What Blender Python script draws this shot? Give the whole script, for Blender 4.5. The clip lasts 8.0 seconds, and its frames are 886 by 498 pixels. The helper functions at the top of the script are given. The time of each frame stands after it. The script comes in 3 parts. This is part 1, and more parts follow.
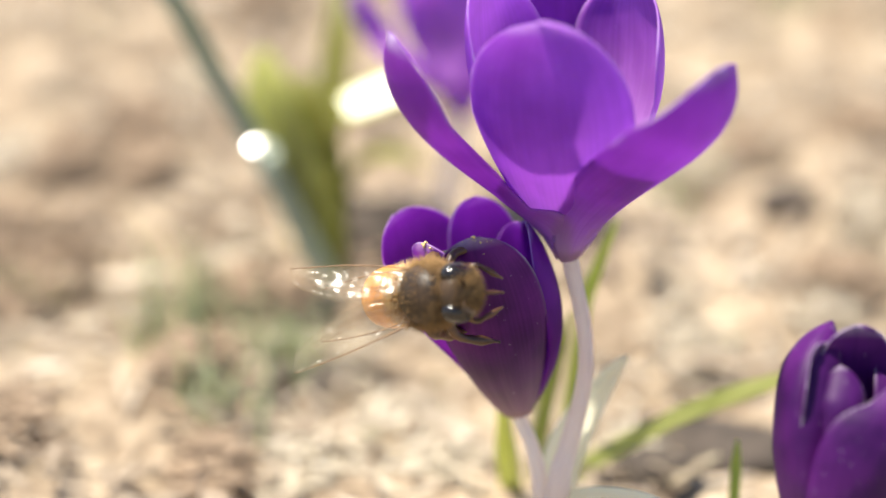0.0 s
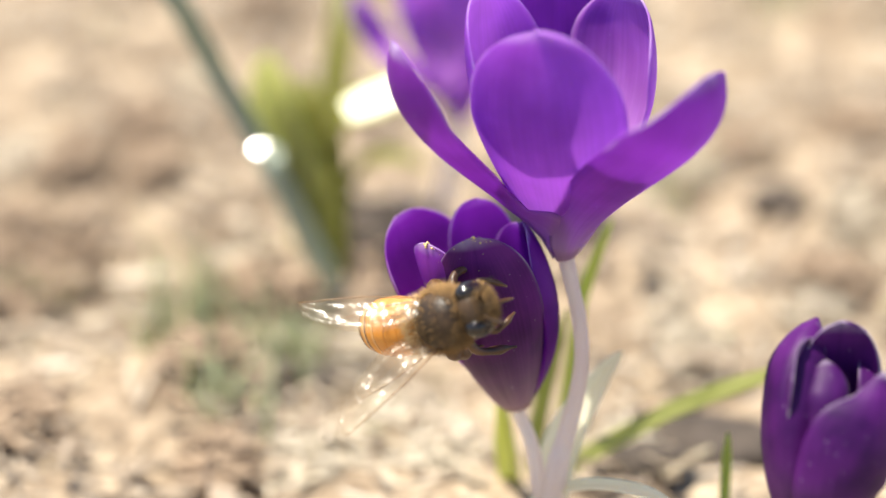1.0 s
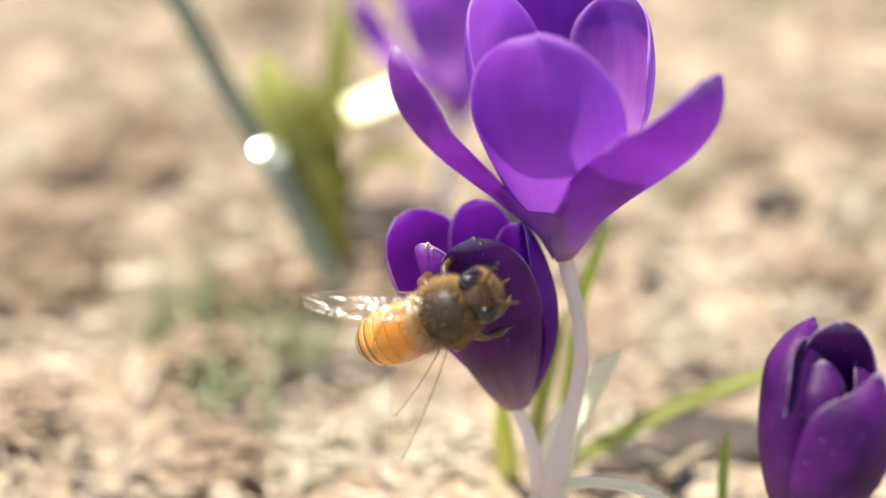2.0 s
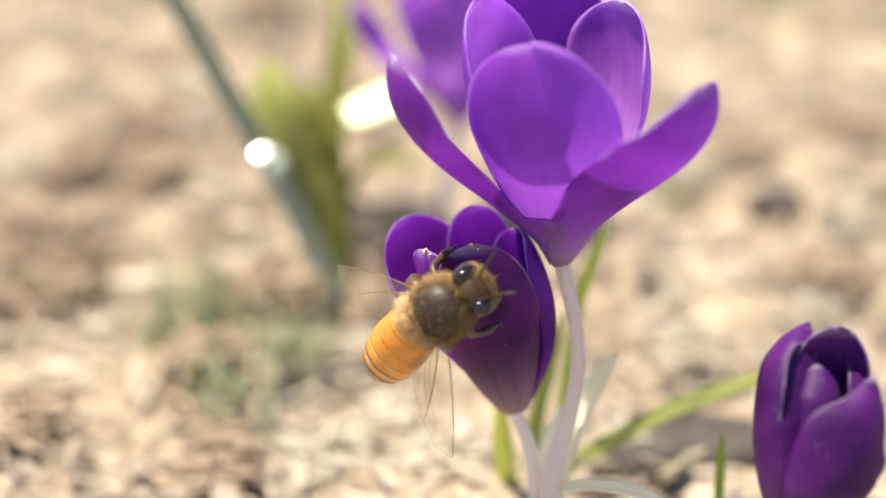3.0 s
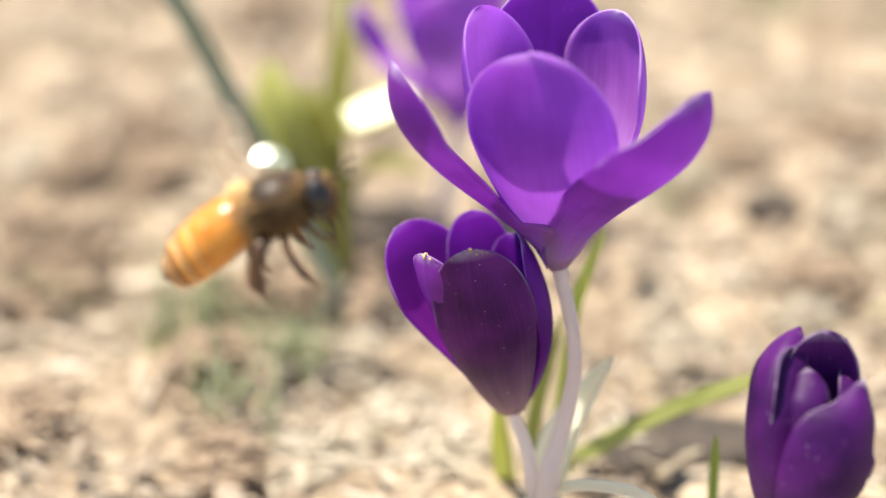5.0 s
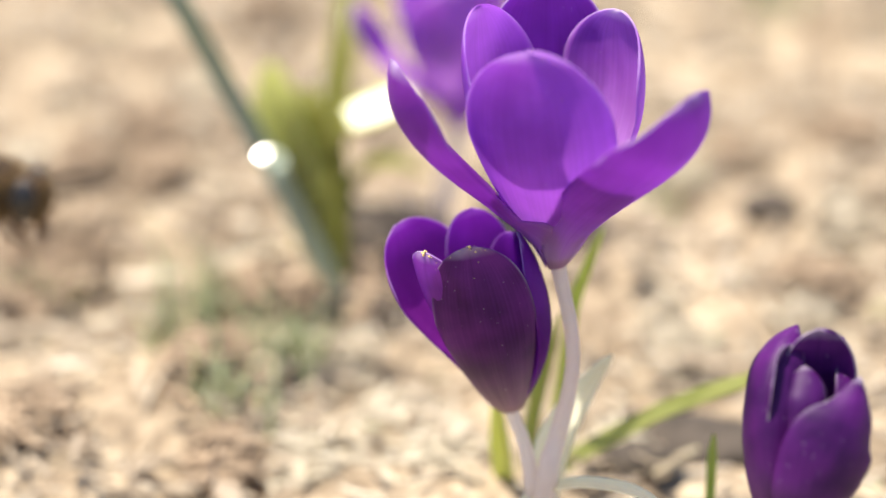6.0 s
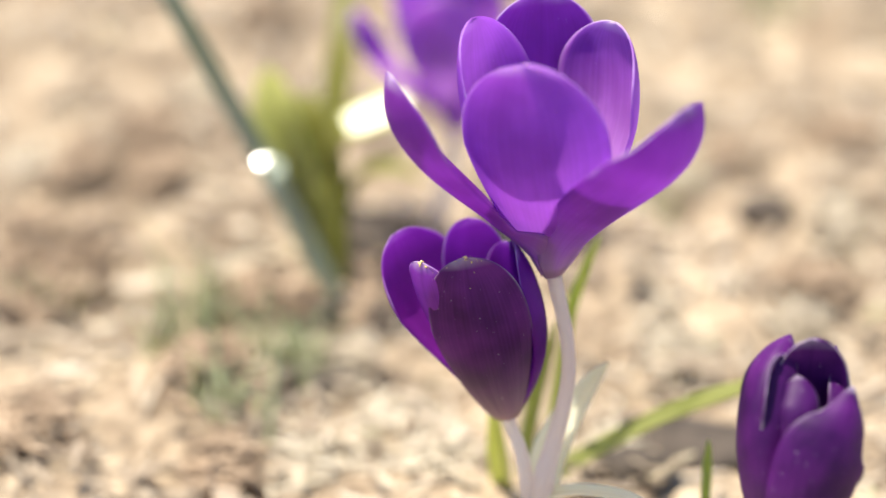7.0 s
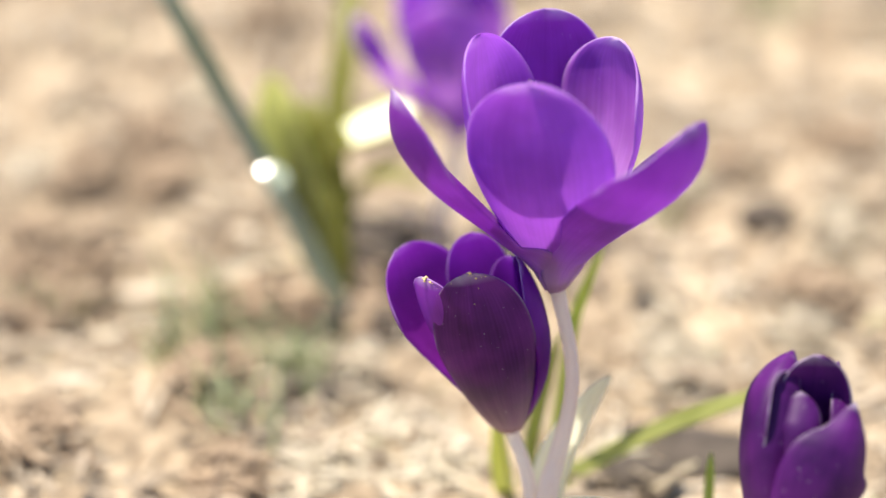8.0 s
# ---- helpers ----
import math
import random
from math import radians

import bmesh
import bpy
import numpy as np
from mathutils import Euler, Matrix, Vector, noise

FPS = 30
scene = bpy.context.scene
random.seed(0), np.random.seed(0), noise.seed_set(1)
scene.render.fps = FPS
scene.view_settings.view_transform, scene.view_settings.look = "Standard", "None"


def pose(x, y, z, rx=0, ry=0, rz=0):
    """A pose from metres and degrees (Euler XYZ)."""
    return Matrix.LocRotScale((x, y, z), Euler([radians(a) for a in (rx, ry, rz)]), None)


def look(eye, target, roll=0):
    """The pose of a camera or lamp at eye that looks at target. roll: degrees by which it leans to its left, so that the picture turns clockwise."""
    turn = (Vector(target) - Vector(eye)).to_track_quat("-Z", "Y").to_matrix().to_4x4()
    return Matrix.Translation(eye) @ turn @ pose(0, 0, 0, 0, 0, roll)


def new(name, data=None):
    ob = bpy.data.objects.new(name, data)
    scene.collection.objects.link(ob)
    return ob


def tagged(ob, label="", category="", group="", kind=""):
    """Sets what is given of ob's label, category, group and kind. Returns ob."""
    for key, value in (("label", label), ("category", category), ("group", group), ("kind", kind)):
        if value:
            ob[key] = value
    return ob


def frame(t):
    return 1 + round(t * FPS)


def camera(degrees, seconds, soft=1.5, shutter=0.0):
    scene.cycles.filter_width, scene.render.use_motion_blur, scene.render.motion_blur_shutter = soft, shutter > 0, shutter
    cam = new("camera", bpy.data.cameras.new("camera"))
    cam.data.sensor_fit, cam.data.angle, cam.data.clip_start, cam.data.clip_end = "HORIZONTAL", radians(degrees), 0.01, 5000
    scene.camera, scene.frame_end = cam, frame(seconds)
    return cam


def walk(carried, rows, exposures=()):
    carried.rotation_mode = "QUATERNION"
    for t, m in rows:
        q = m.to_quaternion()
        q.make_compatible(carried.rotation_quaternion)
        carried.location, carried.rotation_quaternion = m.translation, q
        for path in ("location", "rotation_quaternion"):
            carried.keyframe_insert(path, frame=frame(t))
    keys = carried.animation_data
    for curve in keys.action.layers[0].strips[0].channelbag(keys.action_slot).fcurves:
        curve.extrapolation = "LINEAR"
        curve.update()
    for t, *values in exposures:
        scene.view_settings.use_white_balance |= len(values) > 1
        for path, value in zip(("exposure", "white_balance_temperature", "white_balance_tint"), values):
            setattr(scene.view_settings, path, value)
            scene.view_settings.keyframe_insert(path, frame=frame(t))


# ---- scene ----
cam = camera(30, 8.0, soft=1.5, shutter=0.35)
cam.data.dof.use_dof = True
cam.data.dof.focus_distance = 0.1308
cam.data.dof.aperture_fstop = 10.5
walk(cam, [
    (0.0, pose(-0.00036, 0.00966, 0.09233, 63.412, 0.029, 0.036)),
    (0.5, pose(-0.00043, 0.00746, 0.09366, 63.344, 0.074, -0.031)),
    (1.0, pose(-0.00075, 0.00518, 0.09469, 63.370, 0.075, -0.135)),
    (1.5, pose(-0.00096, 0.00435, 0.09511, 63.352, -0.011, -0.151)),
    (3.0, pose(-0.00047, 0.00336, 0.09667, 63.178, 0.178, -0.114)),
    (3.5, pose(-0.00102, 0.00248, 0.09763, 63.122, -0.029, -0.176)),
    (4.0, pose(-0.00049, 0.00209, 0.09812, 63.092, 0.017, -0.037)),
    (4.5, pose(-0.00039, 0.00172, 0.09845, 63.054, 0.088, -0.053)),
    (6.0, pose(-0.00032, 0.00047, 0.09835, 63.170, -0.121, 0.051)),
    (6.5, pose(0.00000, 0.00038, 0.09904, 63.075, 0.047, 0.004)),
    (7.0, pose(-0.00000, 0.00000, 0.10000, 63.000, -0.000, 0.000)),
    (7.5, pose(0.00024, 0.00030, 0.10093, 62.854, 0.043, 0.089)),
    (8.0, pose(-0.00044, 0.00032, 0.10211, 62.703, -0.018, -0.024)),
])

# ---- world and sun ----
SUN_EL, SUN_AZ = 72.0, -73.0   # azimuth clockwise from +y
world = bpy.data.worlds.new("world")
scene.world = world
world.use_nodes = True
wn, wl = world.node_tree.nodes, world.node_tree.links
sky = wn.new("ShaderNodeTexSky")
sky.sky_type, sky.sun_disc = "NISHITA", False
sky.sun_elevation, sky.sun_rotation = radians(SUN_EL), radians(SUN_AZ)
wl.new(sky.outputs[0], wn["Background"].inputs[0])
wn["Background"].inputs[1].default_value = 0.108
sun = new("sun", bpy.data.lights.new("sun", "SUN"))
sun.data.energy, sun.data.angle, sun.data.color = 5.0, radians(0.55), (1.0, 0.92, 0.785)
to_sun = Vector((math.sin(radians(SUN_AZ)) * math.cos(radians(SUN_EL)),
                 math.cos(radians(SUN_AZ)) * math.cos(radians(SUN_EL)), math.sin(radians(SUN_EL))))
sun.matrix_world = look(to_sun * 3, (0, 0, 0))
scene.view_settings.exposure = 0.91


# ---- materials ----
class Mat:
    """A node material with short ways to add nodes."""

    def __init__(self, name, rough=0.6):
        self.m = bpy.data.materials.new(name)
        self.m.use_nodes = True
        self.n, self.l = self.m.node_tree.nodes, self.m.node_tree.links
        self.b = self.n["Principled BSDF"]
        self.b.inputs["Roughness"].default_value = rough
        self.out = self.n["Material Output"]

    def node(self, kind, **values):
        nd = self.n.new(kind)
        for key, value in values.items():
            nd.inputs[key.replace("_", " ")].default_value = value
        return nd

    def link(self, a, b):
        self.l.new(a, b)

    def coords(self, space="Object"):
        return self.n.new("ShaderNodeTexCoord").outputs[space]

    def noise(self, scale, detail=3, space="Object", stretch=None):
        nz = self.node("ShaderNodeTexNoise", Scale=scale, Detail=detail)
        co = self.coords(space)
        if stretch:
            mp = self.n.new("ShaderNodeMapping")
            mp.inputs["Scale"].default_value = stretch
            self.link(co, mp.inputs[0])
            co = mp.outputs[0]
        self.link(co, nz.inputs["Vector"])
        return nz.outputs["Fac"]

    def ramp(self, fac, stops):
        r = self.n.new("ShaderNodeValToRGB")
        while len(r.color_ramp.elements) < len(stops):
            r.color_ramp.elements.new(0.5)
        for e, (p, c) in zip(r.color_ramp.elements, stops):
            e.position, e.color = p, (*c, 1)
        self.link(fac, r.inputs[0])
        return r.outputs[0]

    def mix(self, fac, a, b, blend="MIX"):
        mx = self.n.new("ShaderNodeMix")
        mx.data_type, mx.blend_type = "RGBA", blend
        for sock, v in ((mx.inputs[0], fac), (mx.inputs[6], a), (mx.inputs[7], b)):
            if isinstance(v, (int, float)):
                sock.default_value = v
            elif isinstance(v, tuple):
                sock.default_value = (*v, 1)
            else:
                self.link(v, sock)
        return mx.outputs[2]

    def math(self, op, a, b=0.0):
        md = self.n.new("ShaderNodeMath")
        md.operation = op
        for sock, v in ((md.inputs[0], a), (md.inputs[1], b)):
            if isinstance(v, (int, float)):
                sock.default_value = v
            else:
                self.link(v, sock)
        return md.outputs[0]

    def bump(self, height, strength, dist):
        bp = self.n.new("ShaderNodeBump")
        bp.inputs["Strength"].default_value, bp.inputs["Distance"].default_value = strength, dist
        self.link(height, bp.inputs["Height"])
        self.link(bp.outputs[0], self.b.inputs["Normal"])
        return bp.outputs[0]

    def thin(self, color, through_color, share):
        """Lets part of the light through, as a petal or a leaf does."""
        tr = self.n.new("ShaderNodeBsdfTranslucent")
        mx = self.n.new("ShaderNodeMixShader")
        mx.inputs[0].default_value = share
        self.link(color, self.b.inputs["Base Color"])
        self.link(through_color, tr.inputs[0])
        self.link(self.b.outputs[0], mx.inputs[1])
        self.link(tr.outputs[0], mx.inputs[2])
        self.link(mx.outputs[0], self.out.inputs[0])


def petal_material(name, deep, mid, claw, light, share=0.7, claw_to=0.40):
    m = Mat(name, 0.50)
    m.b.inputs["Specular IOR Level"].default_value = 0.24
    uv = m.n.new("ShaderNodeUVMap")
    sep = m.n.new("ShaderNodeSeparateXYZ")
    m.link(uv.outputs[0], sep.inputs[0])
    mp = m.n.new("ShaderNodeMapping")
    mp.inputs["Scale"].default_value = (24, 1.1, 1)
    m.link(uv.outputs[0], mp.inputs[0])
    vein = m.node("ShaderNodeTexNoise", Scale=1.0, Detail=4.0, Roughness=0.6)
    m.link(mp.outputs[0], vein.inputs["Vector"])
    # fine veins that run up the petal and wander a little
    mp2 = m.n.new("ShaderNodeMapping")
    mp2.inputs["Scale"].default_value = (15, 0.9, 1)
    m.link(uv.outputs[0], mp2.inputs[0])
    wv = m.node("ShaderNodeTexWave", Scale=0.55, Distortion=3.0, Detail=3.0, Detail_Scale=1.2)
    m.link(mp2.outputs[0], wv.inputs["Vector"])
    blotch = m.noise(190, 5)
    tone = m.math("ADD", m.math("MULTIPLY", vein.outputs["Fac"], 0.24), m.math("MULTIPLY", blotch, 0.72))
    tone = m.math("ADD", tone, m.math("MULTIPLY", wv.outputs["Fac"], 0.04))
    col = m.ramp(tone, [(0.39, deep), (0.61, mid)])
    # darker line up the middle
    mid_line = m.math("SUBTRACT", 1.0, m.math("MINIMUM", m.math("MULTIPLY", m.math("ABSOLUTE", m.math("SUBTRACT", sep.outputs[0], 0.5)), 26.0), 1.0))
    col = m.mix(m.math("MULTIPLY", mid_line, 0.40), col, deep)
    # pale claw at the base, streaked
    base = m.math("SUBTRACT", 1.0, m.math("MINIMUM", m.math("DIVIDE", sep.outputs[1], claw_to), 1.0))
    base = m.math("MULTIPLY", m.math("MULTIPLY", base, base), m.math("ADD", vein.outputs["Fac"], 0.35))
    col = m.mix(m.math("MINIMUM", base, 0.9), col, claw)
    # worn pale rim at the top edge, whitened further to paint its sunlit highlight
    edge = m.math("MAXIMUM", m.math("ABSOLUTE", m.math("SUBTRACT", m.math("MULTIPLY", sep.outputs[0], 2.0), 1.0)), sep.outputs[1])
    rim = m.math("MULTIPLY", m.math("MAXIMUM", m.math("SUBTRACT", edge, 0.950), 0.0), 13.0)
    upper = m.math("MINIMUM", m.math("MULTIPLY", m.math("MAXIMUM", m.math("SUBTRACT", sep.outputs[1], 0.55), 0.0), 4.0), 1.0)
    rim = m.math("MULTIPLY", rim, upper)
    worn_sunlit = m.math("MAXIMUM", m.math("SUBTRACT", m.math("MULTIPLY", m.noise(330, 3), 3.4), 1.15), 0.0)
    col = m.mix(m.math("MINIMUM", m.math("MULTIPLY", rim, worn_sunlit), 1.0), col, (0.88, 0.80, 0.90))
    # scattered pale flecks
    fleck = m.math("MULTIPLY", m.math("MAXIMUM", m.math("SUBTRACT", m.noise(2600, 2), 0.72), 0.0), 9.0)
    col = m.mix(m.math("MINIMUM", fleck, 0.6), col, (0.75, 0.6, 0.8))
    m.bump(m.math("ADD", m.math("MULTIPLY", vein.outputs["Fac"], 0.6), m.math("MULTIPLY", wv.outputs["Fac"], 0.10)), 0.14, 0.0002)
    glow = m.mix(0.62, col, light)
    m.thin(col, glow, share)
    return m.m


VIOLET = petal_material("violet_petal", (0.30, 0.045, 0.43), (0.52, 0.125, 0.72), (0.70, 0.52, 0.72), (0.76, 0.46, 1.0), 0.72)
# pale throat carried far up the petal: direct sun put into the colour
SUNLIT_PALE_THROAT = petal_material("sunlit_pale_throat_petal", (0.34, 0.06, 0.47), (0.56, 0.18, 0.74), (0.86, 0.74, 0.90), (0.78, 0.50, 1.0), 0.55, 1.0)
OUTER_VIOLET = petal_material("outer_violet_petal", (0.23, 0.030, 0.35), (0.37, 0.062, 0.55), (0.60, 0.45, 0.58), (0.52, 0.20, 0.80), 0.55)
# darker copies: shade on the second crocus and the bud is in the colour
SHADED_DEEP_VIOLET = petal_material("shaded_deep_violet_petal", (0.125, 0.010, 0.175), (0.28, 0.036, 0.38), (0.54, 0.40, 0.44), (0.60, 0.19, 0.88), 0.70, 0.44)
SHADED_OUTER_DEEP = petal_material("shaded_outer_deep_violet_petal", (0.058, 0.007, 0.080), (0.19, 0.028, 0.245), (0.62, 0.47, 0.46), (0.38, 0.10, 0.52), 0.50, 0.60)
SHADED_BUD_VIOLET = petal_material("shaded_bud_violet_petal", (0.034, 0.003, 0.066), (0.115, 0.013, 0.175), (0.30, 0.17, 0.24), (0.24, 0.05, 0.42), 0.32)


def leaf_material(name, a, b, share=0.35, rough=0.35, glow=(0.55, 0.7, 0.1), bump=0.2):
    m = Mat(name, rough)
    col = m.ramp(m.noise(240, 4, stretch=(1, 1, 0.2)), [(0.3, a), (0.7, b)])
    m.bump(m.noise(900, 2), bump, 0.0002)
    m.thin(col, m.mix(0.4, col, glow), share)
    return m.m


LEAF = leaf_material("green_leaf", (0.29, 0.31, 0.09), (0.45, 0.46, 0.17), 0.50)
BLUE_LEAF = leaf_material("grey_green_leaf", (0.29, 0.33, 0.25), (0.42, 0.47, 0.37), 0.30, 0.15, bump=0.05)
DARK_LEAF = leaf_material("olive_leaf", (0.18, 0.175, 0.030), (0.29, 0.275, 0.065), 0.40)
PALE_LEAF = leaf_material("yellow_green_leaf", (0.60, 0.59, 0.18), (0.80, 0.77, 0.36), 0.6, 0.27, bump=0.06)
MEMBRANE = leaf_material("papery_membrane", (0.88, 0.86, 0.70), (0.96, 0.95, 0.82), 0.65, 0.6, (1.0, 0.98, 0.82))
SPROUT = leaf_material("pale_grass", (0.36, 0.40, 0.22), (0.54, 0.56, 0.36), 0.4, 0.5)
FRESH_LEAF = leaf_material("fresh_green_leaf", (0.38, 0.44, 0.09), (0.56, 0.62, 0.17), 0.55)


def tube_material():
    m = Mat("flower_tube", 0.45)
    col = m.ramp(m.noise(300, 4, stretch=(1, 1, 0.15)), [(0.3, (0.84, 0.73, 0.72)), (0.7, (0.93, 0.88, 0.83))])
    m.bump(m.noise(800, 2, stretch=(1, 1, 0.1)), 0.2, 0.0002)
    m.thin(col, m.mix(0.5, col, (1.0, 0.90, 0.80)), 0.62)
    return m.m


TUBE = tube_material()


def plain(name, a, b, scale, rough, bump=0.3, metal=0.0):
    m = Mat(name, rough)
    m.link(m.ramp(m.noise(scale, 4), [(0.32, a), (0.68, b)]), m.b.inputs["Base Color"])
    m.bump(m.noise(scale * 3, 3), bump, 0.0002)
    m.b.inputs["Metallic"].default_value = metal
    return m.m


ANTHER = plain("orange_anther", (0.75, 0.32, 0.03), (0.9, 0.5, 0.08), 900, 0.7)
POLLEN = plain("yellow_pollen", (0.62, 0.42, 0.12), (0.85, 0.66, 0.28), 900, 0.8)


def abdomen_material():
    """Amber rings, each with a soft brown band at its rear that widens towards the tail, and a pale hairy front edge."""
    m = Mat("banded_amber_cuticle", 0.27)
    uv = m.n.new("ShaderNodeUVMap")
    sep = m.n.new("ShaderNodeSeparateXYZ")
    m.link(uv.outputs[0], sep.inputs[0])
    amber = m.ramp(m.noise(420, 3), [(0.3, (0.48, 0.17, 0.016)), (0.7, (0.72, 0.32, 0.045))])
    brown = m.ramp(m.noise(600, 3), [(0.3, (0.050, 0.020, 0.009)), (0.7, (0.15, 0.062, 0.022))])
    ragged = m.math("MULTIPLY", m.math("SUBTRACT", m.noise(900, 3), 0.5), 0.35)
    # the ring's number is in u, the way along it in v
    begin = m.math("SUBTRACT", 1.32, m.math("MULTIPLY", sep.outputs[0], 1.20))
    band = m.math("MULTIPLY", m.math("SUBTRACT", m.math("ADD", sep.outputs[1], ragged), begin), 2.6)
    band = m.math("MINIMUM", m.math("MAXIMUM", band, 0.0), 0.95)
    col = m.mix(band, amber, brown)
    pale = m.math("MINIMUM", m.math("MAXIMUM", m.math("MULTIPLY", m.math("SUBTRACT", 0.30, m.math("ADD", sep.outputs[1], ragged)), 4.0), 0.0), 0.6)
    pale = m.math("MULTIPLY", pale, m.math("MINIMUM", m.math("MAXIMUM", m.math("SUBTRACT", m.math("MULTIPLY", sep.outputs[0], 3.0), 1.3), 0.0), 1.0))
    col = m.mix(pale, col, (0.66, 0.47, 0.24))
    m.link(col, m.b.inputs["Base Color"])
    m.bump(m.noise(1600, 3), 0.12, 0.0002)
    return m.m


ABDOMEN = abdomen_material()
CREAM = plain("pale_hair", (0.52, 0.34, 0.14), (0.72, 0.52, 0.26), 700, 0.7)
SHELL = plain("dark_shell", (0.022, 0.014, 0.008), (0.065, 0.038, 0.018), 600, 0.45, 0.3)
SHELL.node_tree.nodes["Principled BSDF"].inputs["Specular IOR Level"].default_value = 0.32
FUZZ = plain("tan_fuzz", (0.13, 0.074, 0.026), (0.34, 0.205, 0.078), 900, 0.85)
LEGM = plain("brown_leg", (0.035, 0.016, 0.007), (0.11, 0.052, 0.020), 700, 0.4)
EYE = plain("black_eye", (0.008, 0.007, 0.007), (0.02, 0.016, 0.014), 2500, 0.12, 0.1)


def wing_material():
    m = Mat("clear_wing", 0.30)
    m.b.inputs["Base Color"].default_value = (0.50, 0.40, 0.27, 1)
    m.b.inputs["Specular IOR Level"].default_value = 0.6
    bumped = m.bump(m.noise(420, 2), 0.7, 0.0006)
    clear = m.n.new("ShaderNodeBsdfTransparent")
    clear.inputs[0].default_value = (0.975, 0.965, 0.945, 1)
    mx = m.n.new("ShaderNodeMixShader")
    mx.inputs[0].default_value = 0.045
    m.link(clear.outputs[0], mx.inputs[1])
    m.link(m.b.outputs[0], mx.inputs[2])
    gloss = m.n.new("ShaderNodeBsdfGlossy")
    gloss.inputs["Color"].default_value = (0.007, 0.007, 0.007, 1)
    gloss.inputs["Roughness"].default_value = 0.2
    m.link(bumped, gloss.inputs["Normal"])
    both = m.n.new("ShaderNodeAddShader")
    m.link(mx.outputs[0], both.inputs[0])
    m.link(gloss.outputs[0], both.inputs[1])
    m.link(both.outputs[0], m.out.inputs[0])
    return m.m


WING = wing_material()
VEIN = plain("wing_vein", (0.16, 0.08, 0.03), (0.28, 0.15, 0.06), 700, 0.4)


def soil_material():
    m = Mat("dry_soil", 0.95)
    big = m.noise(80, 4)
    fine = m.noise(420, 6)
    tone = m.math("ADD", m.math("MULTIPLY", big, 0.5), m.math("MULTIPLY", fine, 0.5))
    m.link(m.ramp(tone, [(0.36, (0.12, 0.082, 0.050)), (0.5, (0.34, 0.26, 0.175)), (0.66, (0.60, 0.49, 0.35))]), m.b.inputs["Base Color"])
    m.bump(fine, 0.7, 0.002)
    return m.m


def litter_material():
    m = Mat("dry_litter", 0.75)
    geo = m.n.new("ShaderNodeNewGeometry")
    col = m.ramp(geo.outputs["Random Per Island"], [
        (0.0, (0.21, 0.155, 0.108)), (0.16, (0.32, 0.245, 0.178)), (0.34, (0.44, 0.355, 0.262)), (0.62, (0.56, 0.47, 0.357)),
        (0.90, (0.68, 0.60, 0.48)), (0.97, (0.74, 0.67, 0.55)), (1.0, (0.36, 0.40, 0.16))])
    col = m.mix(1.0, col, m.ramp(m.noise(120, 2), [(0.36, (0.345, 0.275, 0.228)), (0.50, (0.86, 0.825, 0.80)), (0.62, (1.12, 1.11, 1.12))]), "MULTIPLY")
    col = m.mix(0.3, col, m.ramp(m.noise(900, 4), [(0.3, (0.22, 0.16, 0.10)), (0.7, (0.8, 0.70, 0.53))]))
    m.bump(m.noise(1500, 3), 0.4, 0.0003)
    m.thin(col, col, 0.15)
    return m.m


SOIL, LITTER = soil_material(), litter_material()


# ---- helpers of this scene ----
def link_mesh(name, verts, faces, material, parent=None, label="", smooth=True, uvs=None):
    """One mesh object, under a parent if one is given."""
    me = bpy.data.meshes.new(name)
    me.from_pydata([tuple(v) for v in verts], [], faces)
    for mt in (material if isinstance(material, (list, tuple)) else [material]):
        me.materials.append(mt)
    if smooth:
        me.polygons.foreach_set("use_smooth", [True] * len(me.polygons))
    if uvs is not None:
        layer = me.uv_layers.new(name="UVMap")
        for loop in me.loops:
            layer.data[loop.index].uv = uvs[loop.vertex_index]
    me.update()
    ob = new(name, me)
    if parent is not None:
        ob.parent = parent
    if label:
        ob["label"] = label
    return ob


def thing(name, m, label, category, group="", kind=""):
    ob = new(name)
    ob.empty_display_size = 0.005
    ob.matrix_world = m
    return tagged(ob, label, category, group, kind)


def bez(pts, n):
    """n + 1 points of a smooth curve through the given points."""
    p = [Vector(q) for q in pts]
    p = [2 * p[0] - p[1], *p, 2 * p[-1] - p[-2]]
    out = []
    for k in range(n + 1):
        s = k / n * (len(p) - 3)
        i = min(int(s), len(p) - 4)
        u = s - i
        a, b, c, d = p[i:i + 4]
        out.append(0.5 * (2 * b + (c - a) * u + (2 * a - 5 * b + 4 * c - d) * u * u + (3 * b - a - 3 * c + d) * u ** 3))
    return out


def tube(name, pts, radii, material, parent, label="", sides=10, n=16):
    """A round tube along a curve; radii are spread along it."""
    line = bez(pts, n)
    verts, faces = [], []
    for k, c in enumerate(line):
        way = (line[min(k + 1, n)] - line[max(k - 1, 0)]).normalized()
        a = way.orthogonal().normalized() if abs(way.x) > 0.9 else way.cross(Vector((1, 0, 0))).normalized()
        b = way.cross(a)
        r = float(np.interp(k / n, np.linspace(0, 1, len(radii)), radii))
        for j in range(sides):
            t = 2 * math.pi * j / sides
            verts.append(c + r * (a * math.cos(t) + b * math.sin(t)))
    for k in range(n):
        for j in range(sides):
            q = (j + 1) % sides
            faces.append((k * sides + j, k * sides + q, (k + 1) * sides + q, (k + 1) * sides + j))
    faces.append(tuple(range(sides))[::-1])
    faces.append(tuple(range(n * sides, (n + 1) * sides)))
    return link_mesh(name, verts, faces, material, parent, label)


